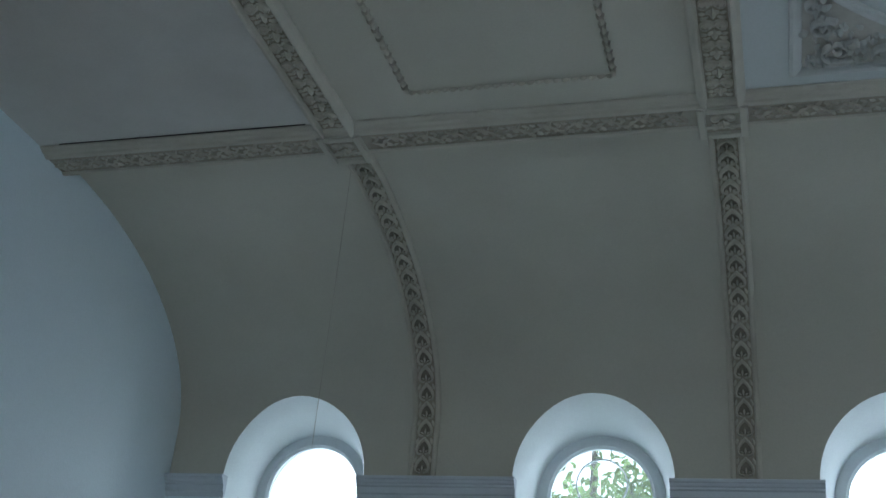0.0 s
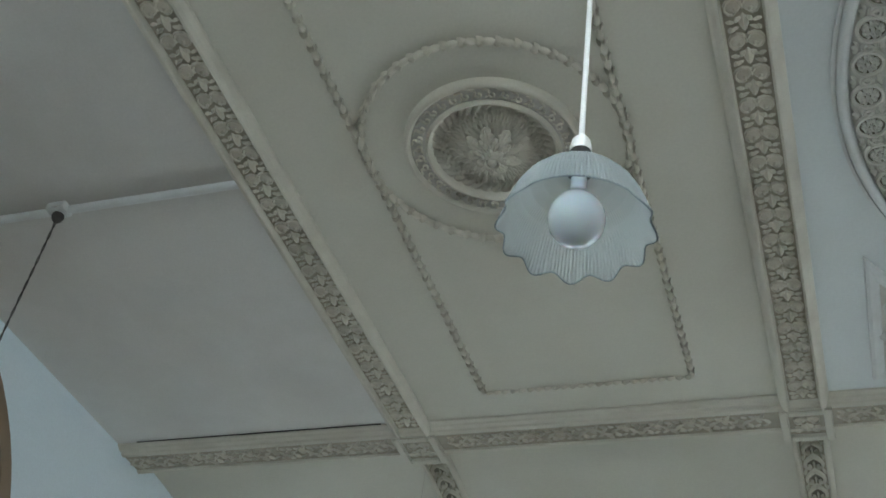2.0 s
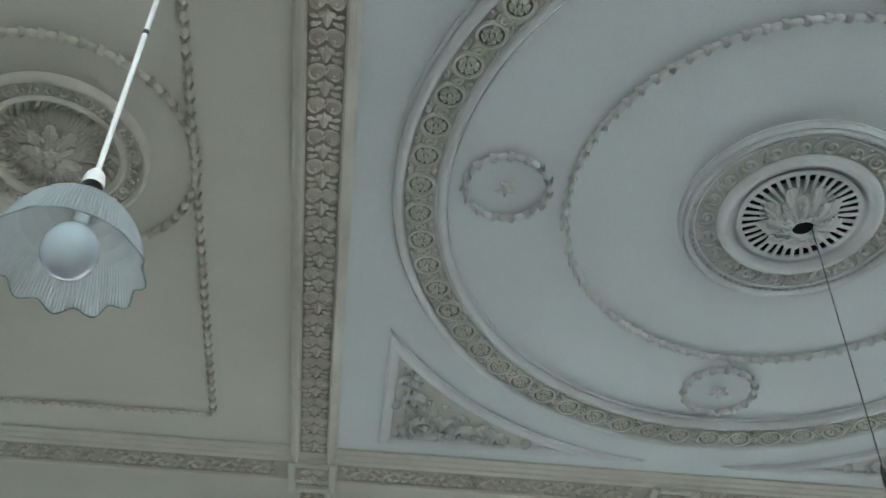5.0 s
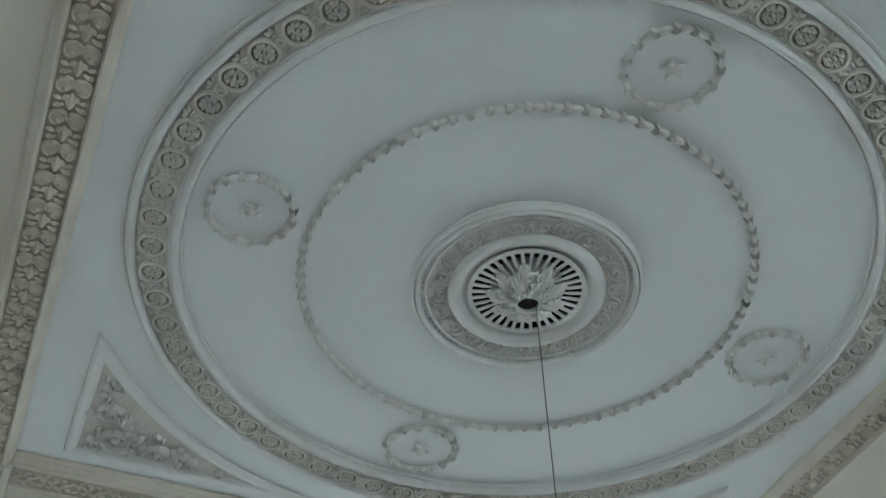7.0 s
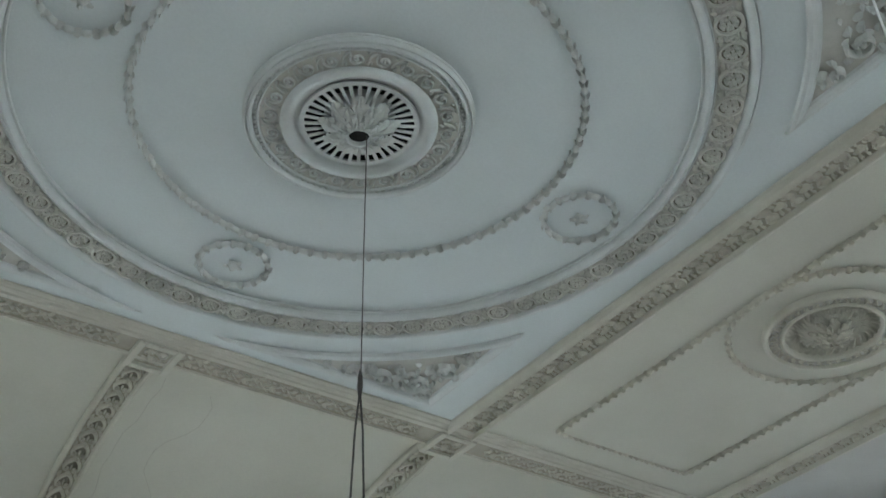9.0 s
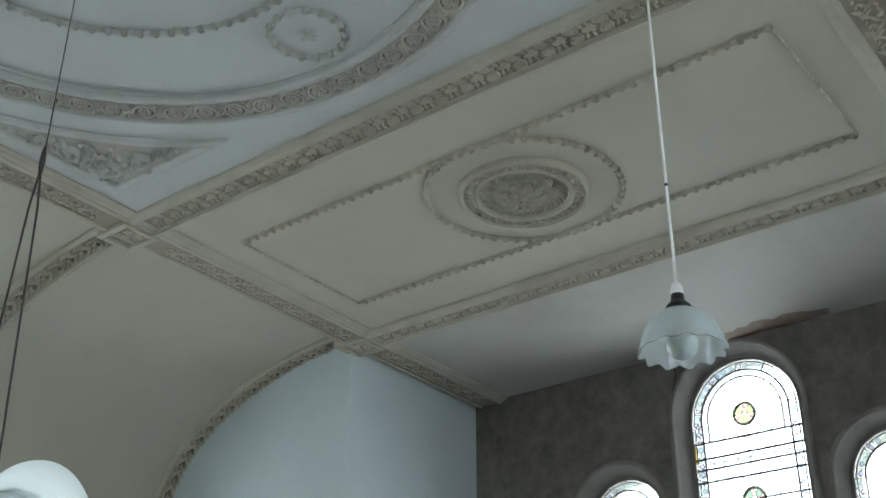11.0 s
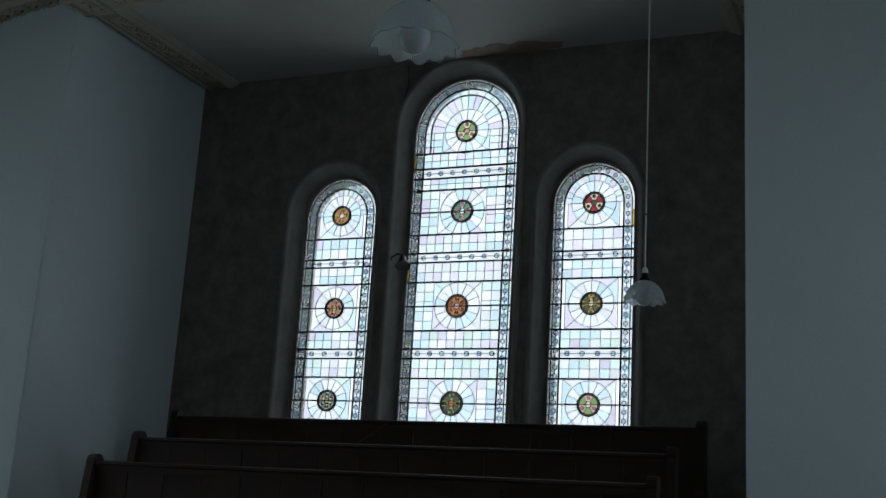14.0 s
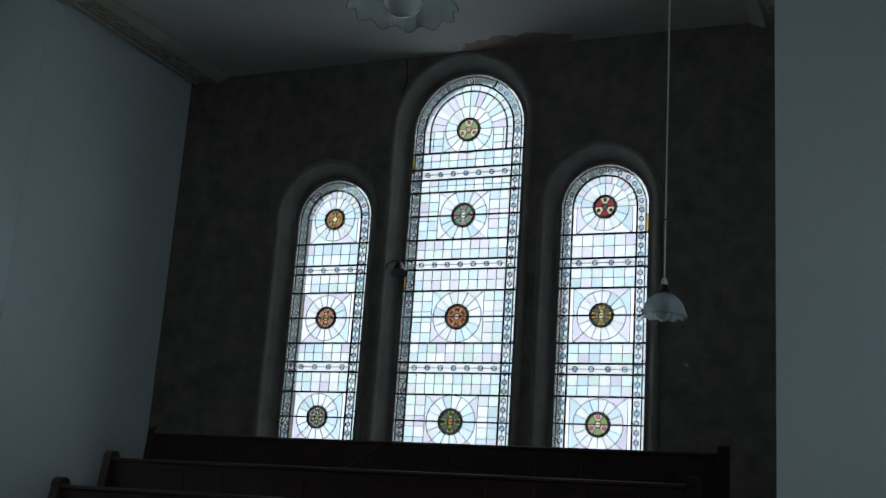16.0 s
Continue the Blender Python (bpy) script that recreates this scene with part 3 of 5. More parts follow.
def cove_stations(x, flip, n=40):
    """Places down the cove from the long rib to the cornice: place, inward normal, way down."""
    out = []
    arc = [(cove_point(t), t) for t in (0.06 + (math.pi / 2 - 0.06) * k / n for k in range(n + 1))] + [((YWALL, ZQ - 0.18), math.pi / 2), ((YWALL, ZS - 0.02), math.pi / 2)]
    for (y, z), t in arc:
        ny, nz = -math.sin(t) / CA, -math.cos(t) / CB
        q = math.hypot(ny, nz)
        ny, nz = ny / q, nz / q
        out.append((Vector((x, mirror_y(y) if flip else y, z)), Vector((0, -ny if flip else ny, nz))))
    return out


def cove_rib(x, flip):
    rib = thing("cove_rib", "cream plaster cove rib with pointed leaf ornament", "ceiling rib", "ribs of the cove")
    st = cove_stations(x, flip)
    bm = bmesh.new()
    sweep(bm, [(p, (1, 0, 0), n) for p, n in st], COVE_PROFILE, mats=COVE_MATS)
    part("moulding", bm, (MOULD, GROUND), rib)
    done, want = 0.0, 0.20
    for (p0, n0), (p1, n1) in zip(st, st[1:]):
        d = (p1 - p0).length
        while want <= done + d:
            f = (want - done) / d
            p, n = p0.lerp(p1, f), n0.lerp(n1, f).normalized()
            up = (p0 - p1).normalized()
            u = up.cross(n).normalized()
            piece("arch_leaf", ARCHLEAF, rib, lay(p + n * 0.019, u, n.cross(u), n))
            want += 0.148
        done += d


for x in (XA, XB, XC, XD, XE - 0.03):
    for flip in (False, True):
        cove_rib(x, flip)

# framed squares where the ribs cross
for x in (XA, XB, XC, XD, XE):
    for flip in (False, True):
        yy, s = (mirror_y(Y1), -1) if flip else (Y1, 1)
        boss = thing("rib_crossing", "square cream plaster frame where ceiling ribs cross", "ceiling boss", "crossings of the ribs", (x, yy + s * 0.04, H))
        bm = bmesh.new()
        for lo, hi in (((-0.15, -0.16), (-0.10, 0.16)), ((0.10, -0.16), (0.15, 0.16)), ((-0.10, 0.11), (0.10, 0.16)), ((-0.10, -0.16), (0.10, -0.11))):
            bevelled_box(bm, (lo[0], lo[1], -0.068), (hi[0], hi[1], 0.0), 0.008)
        part("frame", bm, CREAM, boss)
        bm = bmesh.new()
        box(bm, (-0.102, -0.112, -0.044), (0.102, 0.112, 0.0))
        part("panel", bm, GROUND, boss)
        piece("palmette", PALMETTE, boss, lay((0, 0, -0.042), (-1, 0, 0), (0, 1, 0), DOWN))


# ---------------------------------------------------------------- side windows and cornice
CLEAR = pane_glass("clear_window_glass", (0.93, 0.97, 0.97), 0.97)


def side_window(name, cx, flip):
    """A round-headed window: moulded frame, sill, circle tracery and glazing bars, clear panes."""
    fy = (lambda y: mirror_y(y)) if flip else (lambda y: y)
    s = -1 if flip else 1
    win = structure(new(name), "round-headed clear glass window with a grey frame", "window")
    zs = ZS - 0.01
    def arch(r, y):
        st = [((cx + r, fy(y), 0.95), (1, 0, 0), (0, -s, 0))]
        st += [((cx + r * math.cos(a), fy(y), zs + r * math.sin(a)), (math.cos(a), 0, math.sin(a)), (0, -s, 0)) for a in (math.pi * k / 30 for k in range(31))]
        return st + [((cx - r, fy(y), 0.95), (-1, 0, 0), (0, -s, 0))]
    bm = bmesh.new()
    sweep(bm, arch(0.455, 8.78), [(-0.055, -0.02), (-0.055, 0.018), (-0.045, 0.022), (-0.035, 0.040), (0.0, 0.048), (0.02, 0.040), (0.05, 0.034), (0.05, -0.02)])
    part("window_frame", bm, FRAME, win, "", True)
    bm = bmesh.new()
    bevelled_box(bm, (cx - 0.52, min(fy(8.45), fy(8.8)), 0.88), (cx + 0.52, max(fy(8.45), fy(8.8)), 0.95), 0.01)
    part("window_sill", bm, FRAME, win)
    bm = bmesh.new()
    ring = [((cx + 0.20 * math.cos(a), fy(8.79), zs + 0.12 + 0.20 * math.sin(a)), (math.cos(a), 0, math.sin(a)), (0, -s, 0)) for a in (2 * math.pi * k / 32 for k in range(32))]
    sweep(bm, ring, [(-0.007, -0.008), (-0.005, 0.010), (0.005, 0.010), (0.007, -0.008), (-0.007, -0.008)], closed=True)
    if name == "window_2":
        part("tracery", bm, FRAME, win)
    else:
        bm.free()
    for x0, x1, z0, z1 in ((-0.013, 0.013, 0.95, zs - 0.08), (-0.4, 0.4, zs - 0.11, zs - 0.08), (-0.4, 0.4, 2.9, 2.925), (-0.4, 0.4, 1.95, 1.975)):
        bm = bmesh.new()
        box(bm, (cx + x0, min(fy(8.775), fy(8.805)), z0), (cx + x1, max(fy(8.775), fy(8.805)), z1))
        part("glazing_bar", bm, FRAME, win)
    bm = bmesh.new()
    outline = [(cx + 0.42, 0.95)] + [(cx + 0.42 * math.cos(a), zs + 0.42 * math.sin(a)) for a in (math.pi * k / 24 for k in range(25))] + [(cx - 0.42, 0.95)]
    for y in (8.80, 8.806):
        bm.faces.new([bm.verts.new((x, fy(y), z)) for x, z in outline])
    part("pane", bm, CLEAR, win)


for k, cx in enumerate(WIN_X):
    side_window("window_%d" % (k + 1), cx, False)
    side_window("window_%d" % (k + 6), cx, True)

CORNICE_PROFILE = [(0.02, 0.0), (-0.075, 0.0), (-0.080, -0.008), (-0.080, -0.024), (-0.066, -0.030), (-0.060, -0.050), (-0.046, -0.058), (-0.046, -0.072), (-0.030, -0.082), (-0.024, -0.125), (-0.010, -0.135), (-0.008, -0.17), (0.02, -0.17)]
stops = [XWEST] + [x for c in WIN_X for x in (c - WIN_R + 0.035, c + WIN_R - 0.035)] + [XE + 0.03]
for flip in (False, True):
    for k in range(0, len(stops), 2):
        bm = bmesh.new()
        st = []
        for x, push in ((stops[k], -0.012 if k else 0), (stops[k] + 0.03, 0), (stops[k + 1] - 0.03, 0), (stops[k + 1], -0.012)):
            st.append(((x, mirror_y(YWALL) if flip else YWALL, ZS + 0.004), (0, -1 if flip else 1, 0), (0, 0, 1)))
        sweep(bm, st, CORNICE_PROFILE)
        structure(part("trim", bm, CORNICE), "grey moulded plaster cornice at the foot of the cove", "cornice")


# ---------------------------------------------------------------- pendant lamps
def shade_glass():
    m, n, l, b = nodes_of("ribbed_pressed_glass")
    b.inputs["Base Color"].default_value = (0.90, 0.95, 0.97, 1)
    b.inputs["Roughness"].default_value = 0.06
    b.inputs["IOR"].default_value = 1.45
    b.inputs["Transmission Weight"].default_value = 0.85
    tc, wv, bmp = n.new("ShaderNodeTexCoord"), n.new("ShaderNodeTexNoise"), n.new("ShaderNodeBump")
    wv.inputs["Scale"].default_value = 45
    l.new(tc.outputs["Object"], wv.inputs["Vector"])
    l.new(wv.outputs["Fac"], bmp.inputs["Height"])
    bmp.inputs["Strength"].default_value = 0.15
    l.new(bmp.outputs[0], b.inputs["Normal"])
    thin, mix = n.new("ShaderNodeBsdfTransparent"), n.new("ShaderNodeMixShader")
    thin.inputs["Color"].default_value = (0.90, 0.94, 0.96, 1)
    # translucent share makes the glass milky and lifts its brightness
    milky, mix2 = n.new("ShaderNodeBsdfTranslucent"), n.new("ShaderNodeMixShader")
    milky.inputs["Color"].default_value = (0.92, 0.96, 0.97, 1)
    mix.inputs[0].default_value = 0.68
    mix2.inputs[0].default_value = 0.22
    l.new(thin.outputs[0], mix.inputs[1])
    l.new(b.outputs[0], mix.inputs[2])
    l.new(mix.outputs[0], mix2.inputs[1])
    l.new(milky.outputs[0], mix2.inputs[2])
    l.new(mix2.outputs[0], n["Material Output"].inputs["Surface"])
    return m


SHADE = shade_glass()
BEADGLASS = surface("grey_glass_edge", (0.20, 0.23, 0.25), (0.14, 0.17, 0.18), rough=0.1, scale=40)
BULB, _n, _l, _b = nodes_of("pearl_bulb_glass")
_b.inputs["Base Color"].default_value = (0.68, 0.75, 0.78, 1)
_b.inputs["Roughness"].default_value = 0.14
_b.inputs["Subsurface Weight"].default_value = 0.2
_b.inputs["Coat Weight"].default_value = 0.9
_b.inputs["Coat Roughness"].default_value = 0.05


def shade_mesh():
    """A bell of ribbed glass whose flared foot ends in a scalloped rim."""
    bm = bmesh.new()
    n, rows = 240, []
    prof = [(0.022, 0.006), (0.040, 0.0), (0.060, -0.011), (0.079, -0.027), (0.093, -0.045), (0.102, -0.063), (0.108, -0.079), (0.112, -0.092), (0.1145, -0.103), (0.117, -0.111), (0.1195, -0.117)]
    for inner in (False, True):
        for k, (r, z) in enumerate(prof if not inner else prof[::-1]):
            low = max(0.0, (-z - 0.060) / 0.057)
            row = []
            for s in range(n):
                a = 2 * math.pi * s / n
                wavy = math.cos(12 * a)
                rr = r - (0.003 if inner else 0) + 0.0050 * low * low * wavy + (0.0008 if s % 2 else -0.0008) * (1 if -z > 0.05 else 0.4)
                row.append(bm.verts.new((rr * math.cos(a), rr * math.sin(a), z - 0.0050 * low * wavy)))
            rows.append(row)
    for r0, r1 in zip(rows, rows[1:]):
        for s in range(n):
            bm.faces.new((r0[s], r0[(s + 1) % n], r1[(s + 1) % n], r1[s])).smooth = False
    return mesh_of(bm, "shade", SHADE)


def turned(prof, n=24):
    bm = bmesh.new()
    rows = [[bm.verts.new((r * math.cos(2 * math.pi * s / n), r * math.sin(2 * math.pi * s / n), z)) for s in range(n)] for r, z in prof]
    for r0, r1 in zip(rows, rows[1:]):
        for s in range(n):
            bm.faces.new((r0[s], r0[(s + 1) % n], r1[(s + 1) % n], r1[s]))
    bm.faces.new(rows[0])
    bm.faces.new(rows[-1])
    return bm


SHADE_ME = shade_mesh()
CAP_ME = mesh_of(turned([(0.004, 0.020), (0.010, 0.018), (0.016, 0.008), (0.0185, -0.006), (0.0185, -0.018)]), "cap", WHITEP, True)
HOLDER_ME = mesh_of(turned([(0.017, -0.016), (0.019, -0.020), (0.020, -0.034), (0.025, -0.044), (0.035, -0.053), (0.037, -0.058), (0.034, -0.062), (0.018, -0.064)]), "lamp_holder", BLACKP, True)
BULB_ME = mesh_of(turned([(0.012, -0.026), (0.013, -0.048), (0.016, -0.056), (0.025, -0.068), (0.035, -0.080), (0.0405, -0.094), (0.0415, -0.107), (0.038, -0.122), (0.028, -0.136), (0.014, -0.144), (0.004, -0.146)], 32), "bulb", BULB, True)


def pendant(x, y, z, label, tilt=0.0, size=1.0):
    lamp = thing("pendant_lamp", label, "pendant lamp", "glass pendant lamps", (x, y, z))
    lamp.rotation_euler = (tilt, tilt * 0.4, 0.3)
    for name, me, words in (("lamp_cap", CAP_ME, "white plastic cap"), ("lamp_holder", HOLDER_ME, "black lamp holder")):
        part(name, me, None, lamp, words).scale = (size, size, size)
    shade = part("shade", SHADE_ME, None, lamp, "fluted clear glass shade with a wavy rim")
    shade.location = (0, 0, -0.069 * size)
    shade.scale = (1.02 * size, 1.02 * size, 1.04 * size)
    bm = bmesh.new()
    tube(bm, [((0.118 + 0.0050 * math.cos(12 * a)) * math.cos(a), (0.118 + 0.0050 * math.cos(12 * a)) * math.sin(a), -0.118 - 0.0050 * math.cos(12 * a)) for a in (2 * math.pi * k / 144 for k in range(145))], 0.0012, 5)
    part("rim", bm, BEADGLASS, shade, "wavy grey rim of the glass", True)
    bulb = part("bulb", BULB_ME, None, lamp, "unlit pearl globe bulb")
    bulb.location = (0, 0, -0.052 * size)
    bulb.scale = (1.12 * size, 1.12 * size, 1.12 * size)
    top = H - z
    cord("cord", [(0, 0, 0.018), (0, 0, 0.5), (0, 0, 1.2), (0, 0, top - 0.03)], 0.0042, WHITEP, lamp, "white flex")
    bm = turned([(0.02, top - 0.034), (0.036, top - 0.028), (0.040, top)], 20)
    part("ceiling_rose", bm, WHITEP, lamp, "", True)
    bm = turned([(0.0046, 0.34), (0.0052, 0.342), (0.0052, 0.348), (0.0046, 0.35)], 10)
    part("cord_clip", bm, CABLE, lamp)
    return lamp


pendant(-0.361, 1.003, 2.812, "fluted glass pendant lamp on a white cord below the cream panel", 0.0, 0.82)
pendant(2.748, 1.228, 3.187, "milky fluted glass pendant lamp on a white cord, unlit")
pendant(6.60, 1.436, 3.238, "fluted glass pendant lamp on a white cord near the stained windows")

# ---------------------------------------------------------------- gallery seating in the recess
for k, (x0, x1, z) in enumerate(((5.75, 6.55, 0.95), (6.55, 7.25, 1.17), (7.25, XEAST, 1.40))):
    bm = bmesh.new()
    bevelled_box(bm, (x0, mirror_y(YRET) + 0.01 if x0 > 6 else 0.7, 0.0), (x1 - 0.004, YRET - 0.01 if x0 > 6 else 6.3, z), 0.01)
    structure(part("floor_tier", bm, FLOORWOOD), "raised wooden step of the gallery floor", "floor")


def pew(x, y0, y1, top, base, label):
    """A long bench: boarded back with a moulded rail, scrolled end posts, seat."""
    ob = thing("pew", label, "pew", "pews of the gallery", (x, 0, base))
    h = top - base
    bm = bmesh.new()
    n = int((y1 - y0) / 0.28)
    for k in range(n):
        a, b = y0 + (y1 - y0) * k / n, y0 + (y1 - y0) * (k + 1) / n
        me = bmesh.new()
        bevelled_box(me, (-0.015, a + 0.002, 0.10), (0.015, b - 0.002, h - 0.05), 0.004)
        part("back_board", me, WOOD, ob)
    sweep(bm, [((0, y, h), (1, 0, 0), (0, 0, 1)) for y in (y0, y1)], [(-0.03, -0.07), (-0.032, -0.03), (-0.045, -0.022), (-0.042, -0.006), (-0.02, 0.0), (0.02, 0.0), (0.042, -0.006), (0.045, -0.022), (0.032, -0.03), (0.03, -0.07)])
    part("top_rail", bm, WOOD, ob, "", True)
    for y, s in ((y0, -1), (y1, 1)):
        bm = bmesh.new()
        outline = [(-0.42, 0.0), (-0.42, 0.46), (-0.36, 0.52), (-0.20, 0.54), (-0.10, 0.62), (-0.06, h - 0.06)]
        outline += [(0.0 + 0.055 * math.cos(a), h - 0.01 + 0.055 * math.sin(a)) for a in (math.radians(200 - 24 * k) for k in range(11))] + [(0.05, 0.0)]
        ring = [[bm.verts.new((u, y + d * s, w)) for u, w in outline] for d in (-0.03, 0.03)]
        for k in range(len(outline)):
            bm.faces.new((ring[0][k], ring[0][(k + 1) % len(outline)], ring[1][(k + 1) % len(outline)], ring[1][k]))
        bm.faces.new(ring[0])
        bm.faces.new(ring[1])
        part("end_panel", bm, WOOD, ob)
    bm = bmesh.new()
    bevelled_box(bm, (-0.42, y0 + 0.03, 0.40), (-0.02, y1 - 0.03, 0.44), 0.01)
    part("seat", bm, WOOD, ob)
    return ob


pew(7.711, 1.29, 5.42, 2.425, 1.40, "long dark-stained wooden pew on the top step")
pew(7.00, 1.34, 5.225, 2.197, 1.17, "long dark-stained wooden pew on the middle step")
pew(6.376, 1.32, 5.087, 1.988, 0.95, "long dark-stained wooden pew on the lower step")


# ---------------------------------------------------------------- ornament of the flat ceiling
def garland_line(parent, me, p0, p1, step, name):
    p0, p1 = Vector((*p0, H - 0.002)), Vector((*p1, H - 0.002))
    d = (p1 - p0).normalized()
    n = max(1, round((p1 - p0).length / step))
    for k in range(n):
        piece(name, me, parent, lay(p0.lerp(p1, (k + 0.5) / n), d.cross(Vector(DOWN)), d, DOWN))


def garland_ring(parent, me, cx, cy, r, n, name, w=H - 0.002, sx=1.0):
    for k in range(n):
        a = 2 * math.pi * (k + 0.5) / n
        d = Vector((-math.sin(a), math.cos(a), 0))
        piece(name, me, parent, lay((cx + r * math.cos(a), cy + r * math.sin(a), w), d.cross(Vector(DOWN)) * sx, d, DOWN))


def revolve(bm, cx, cy, prof, n=72, mat=0):
    """A round moulding under the ceiling: prof holds (radius, depth below the ceiling)."""
    sweep(bm, ring_stations(cx, cy, H, 0.0, n), [(r, d * 1.15 if d > 0.024 else d) for r, d in prof], closed=True, mat=mat)


def polar(bm, cx, cy, radii, n, depth, mat=0):
    rows = [[bm.verts.new((cx + r * math.cos(2 * math.pi * k / n), cy + r * math.sin(2 * math.pi * k / n), H - depth(i, r, 2 * math.pi * k / n))) for k in range(n)] for i, r in enumerate(radii)]
    for r0, r1 in zip(rows, rows[1:]):
        for k in range(n):
            bm.faces.new((r0[k], r0[(k + 1) % n], r1[(k + 1) % n], r1[k])).material_index = mat
    return rows


def acanthus(bm, length, width, h):
    """A carved leaf pointing along v: lobed edge, sunk veins, and a tip that rolls over."""
    n, m = 16, 4
    rows = []
    for i in range(n + 1):
        a = i / n
        lobe = 0.72 + 0.28 * abs(math.sin(a * math.pi * 4.0))
        w = width * 0.5 * lobe * (0.42 + 1.25 * a - 1.55 * a ** 3) if a < 0.97 else width * 0.06
        row = []
        for j in range(-m, m + 1):
            b = j / m
            rise = h * (0.35 + 0.65 * math.sin(a * 2.6)) * (1 - 0.55 * b * b)
            vein = 0.16 * h * math.cos(b * 9.0 - a * 14.0 * abs(b)) - (0.22 * h if j == 0 else 0)
            row.append(bm.verts.new((w * b, length * (a + 0.07 * abs(b) * lobe), rise + vein)))
        rows.append(row)
    for r0, r1 in zip(rows, rows[1:]):
        for j in range(2 * m):
            bm.faces.new((r0[j], r0[j + 1], r1[j + 1], r1[j]))
    knob = [[bm.verts.new((0.13 * width * q * math.cos(t), length * 0.96 + 0.13 * width * q * math.sin(t), h * (0.15 + p))) for t in (math.pi * k / 4 for k in range(8))] for q, p in ((1.0, 0.0), (1.0, 0.35), (0.6, 0.6))]
    for r0, r1 in zip(knob, knob[1:]):
        for k in range(8):
            bm.faces.new((r0[k], r0[(k + 1) % 8], r1[(k + 1) % 8], r1[k]))
    bm.faces.new(knob[-1])


def acanthus_mesh(name, length, width, h, mat):
    bm = bmesh.new()
    acanthus(bm, length, width, h)
    return mesh_of(bm, name, mat)


ACAN = acanthus_mesh("acanthus_leaf", 0.118, 0.092, 0.026, RELIEF)
ACANSMALL = acanthus_mesh("acanthus_leaf_small", 0.080, 0.046, 0.016, RELIEF)
PETAL = acanthus_mesh("petal", 0.046, 0.036, 0.014, RELIEF)
ACANPALE = acanthus_mesh("acanthus_leaf_pale", 0.150, 0.112, 0.030, RELIEFPALE)
ACANPALESMALL = acanthus_mesh("acanthus_leaf_pale_small", 0.105, 0.07, 0.026, RELIEFPALE)
PETALPALE = acanthus_mesh("petal_pale", 0.050, 0.040, 0.016, RELIEFPALE)


def leaf_circle(parent, me, cx, cy, r, n, drop, name, phase=0.0, tip=0.0):
    for k in range(n):
        a = 2 * math.pi * (k + phase) / n
        out = Vector((math.cos(a), math.sin(a), tip)).normalized()
        side = out.cross(Vector(DOWN)).normalized()
        piece(name, me, parent, lay((cx + r * math.cos(a), cy + r * math.sin(a), H - drop), side, out, side.cross(out)))


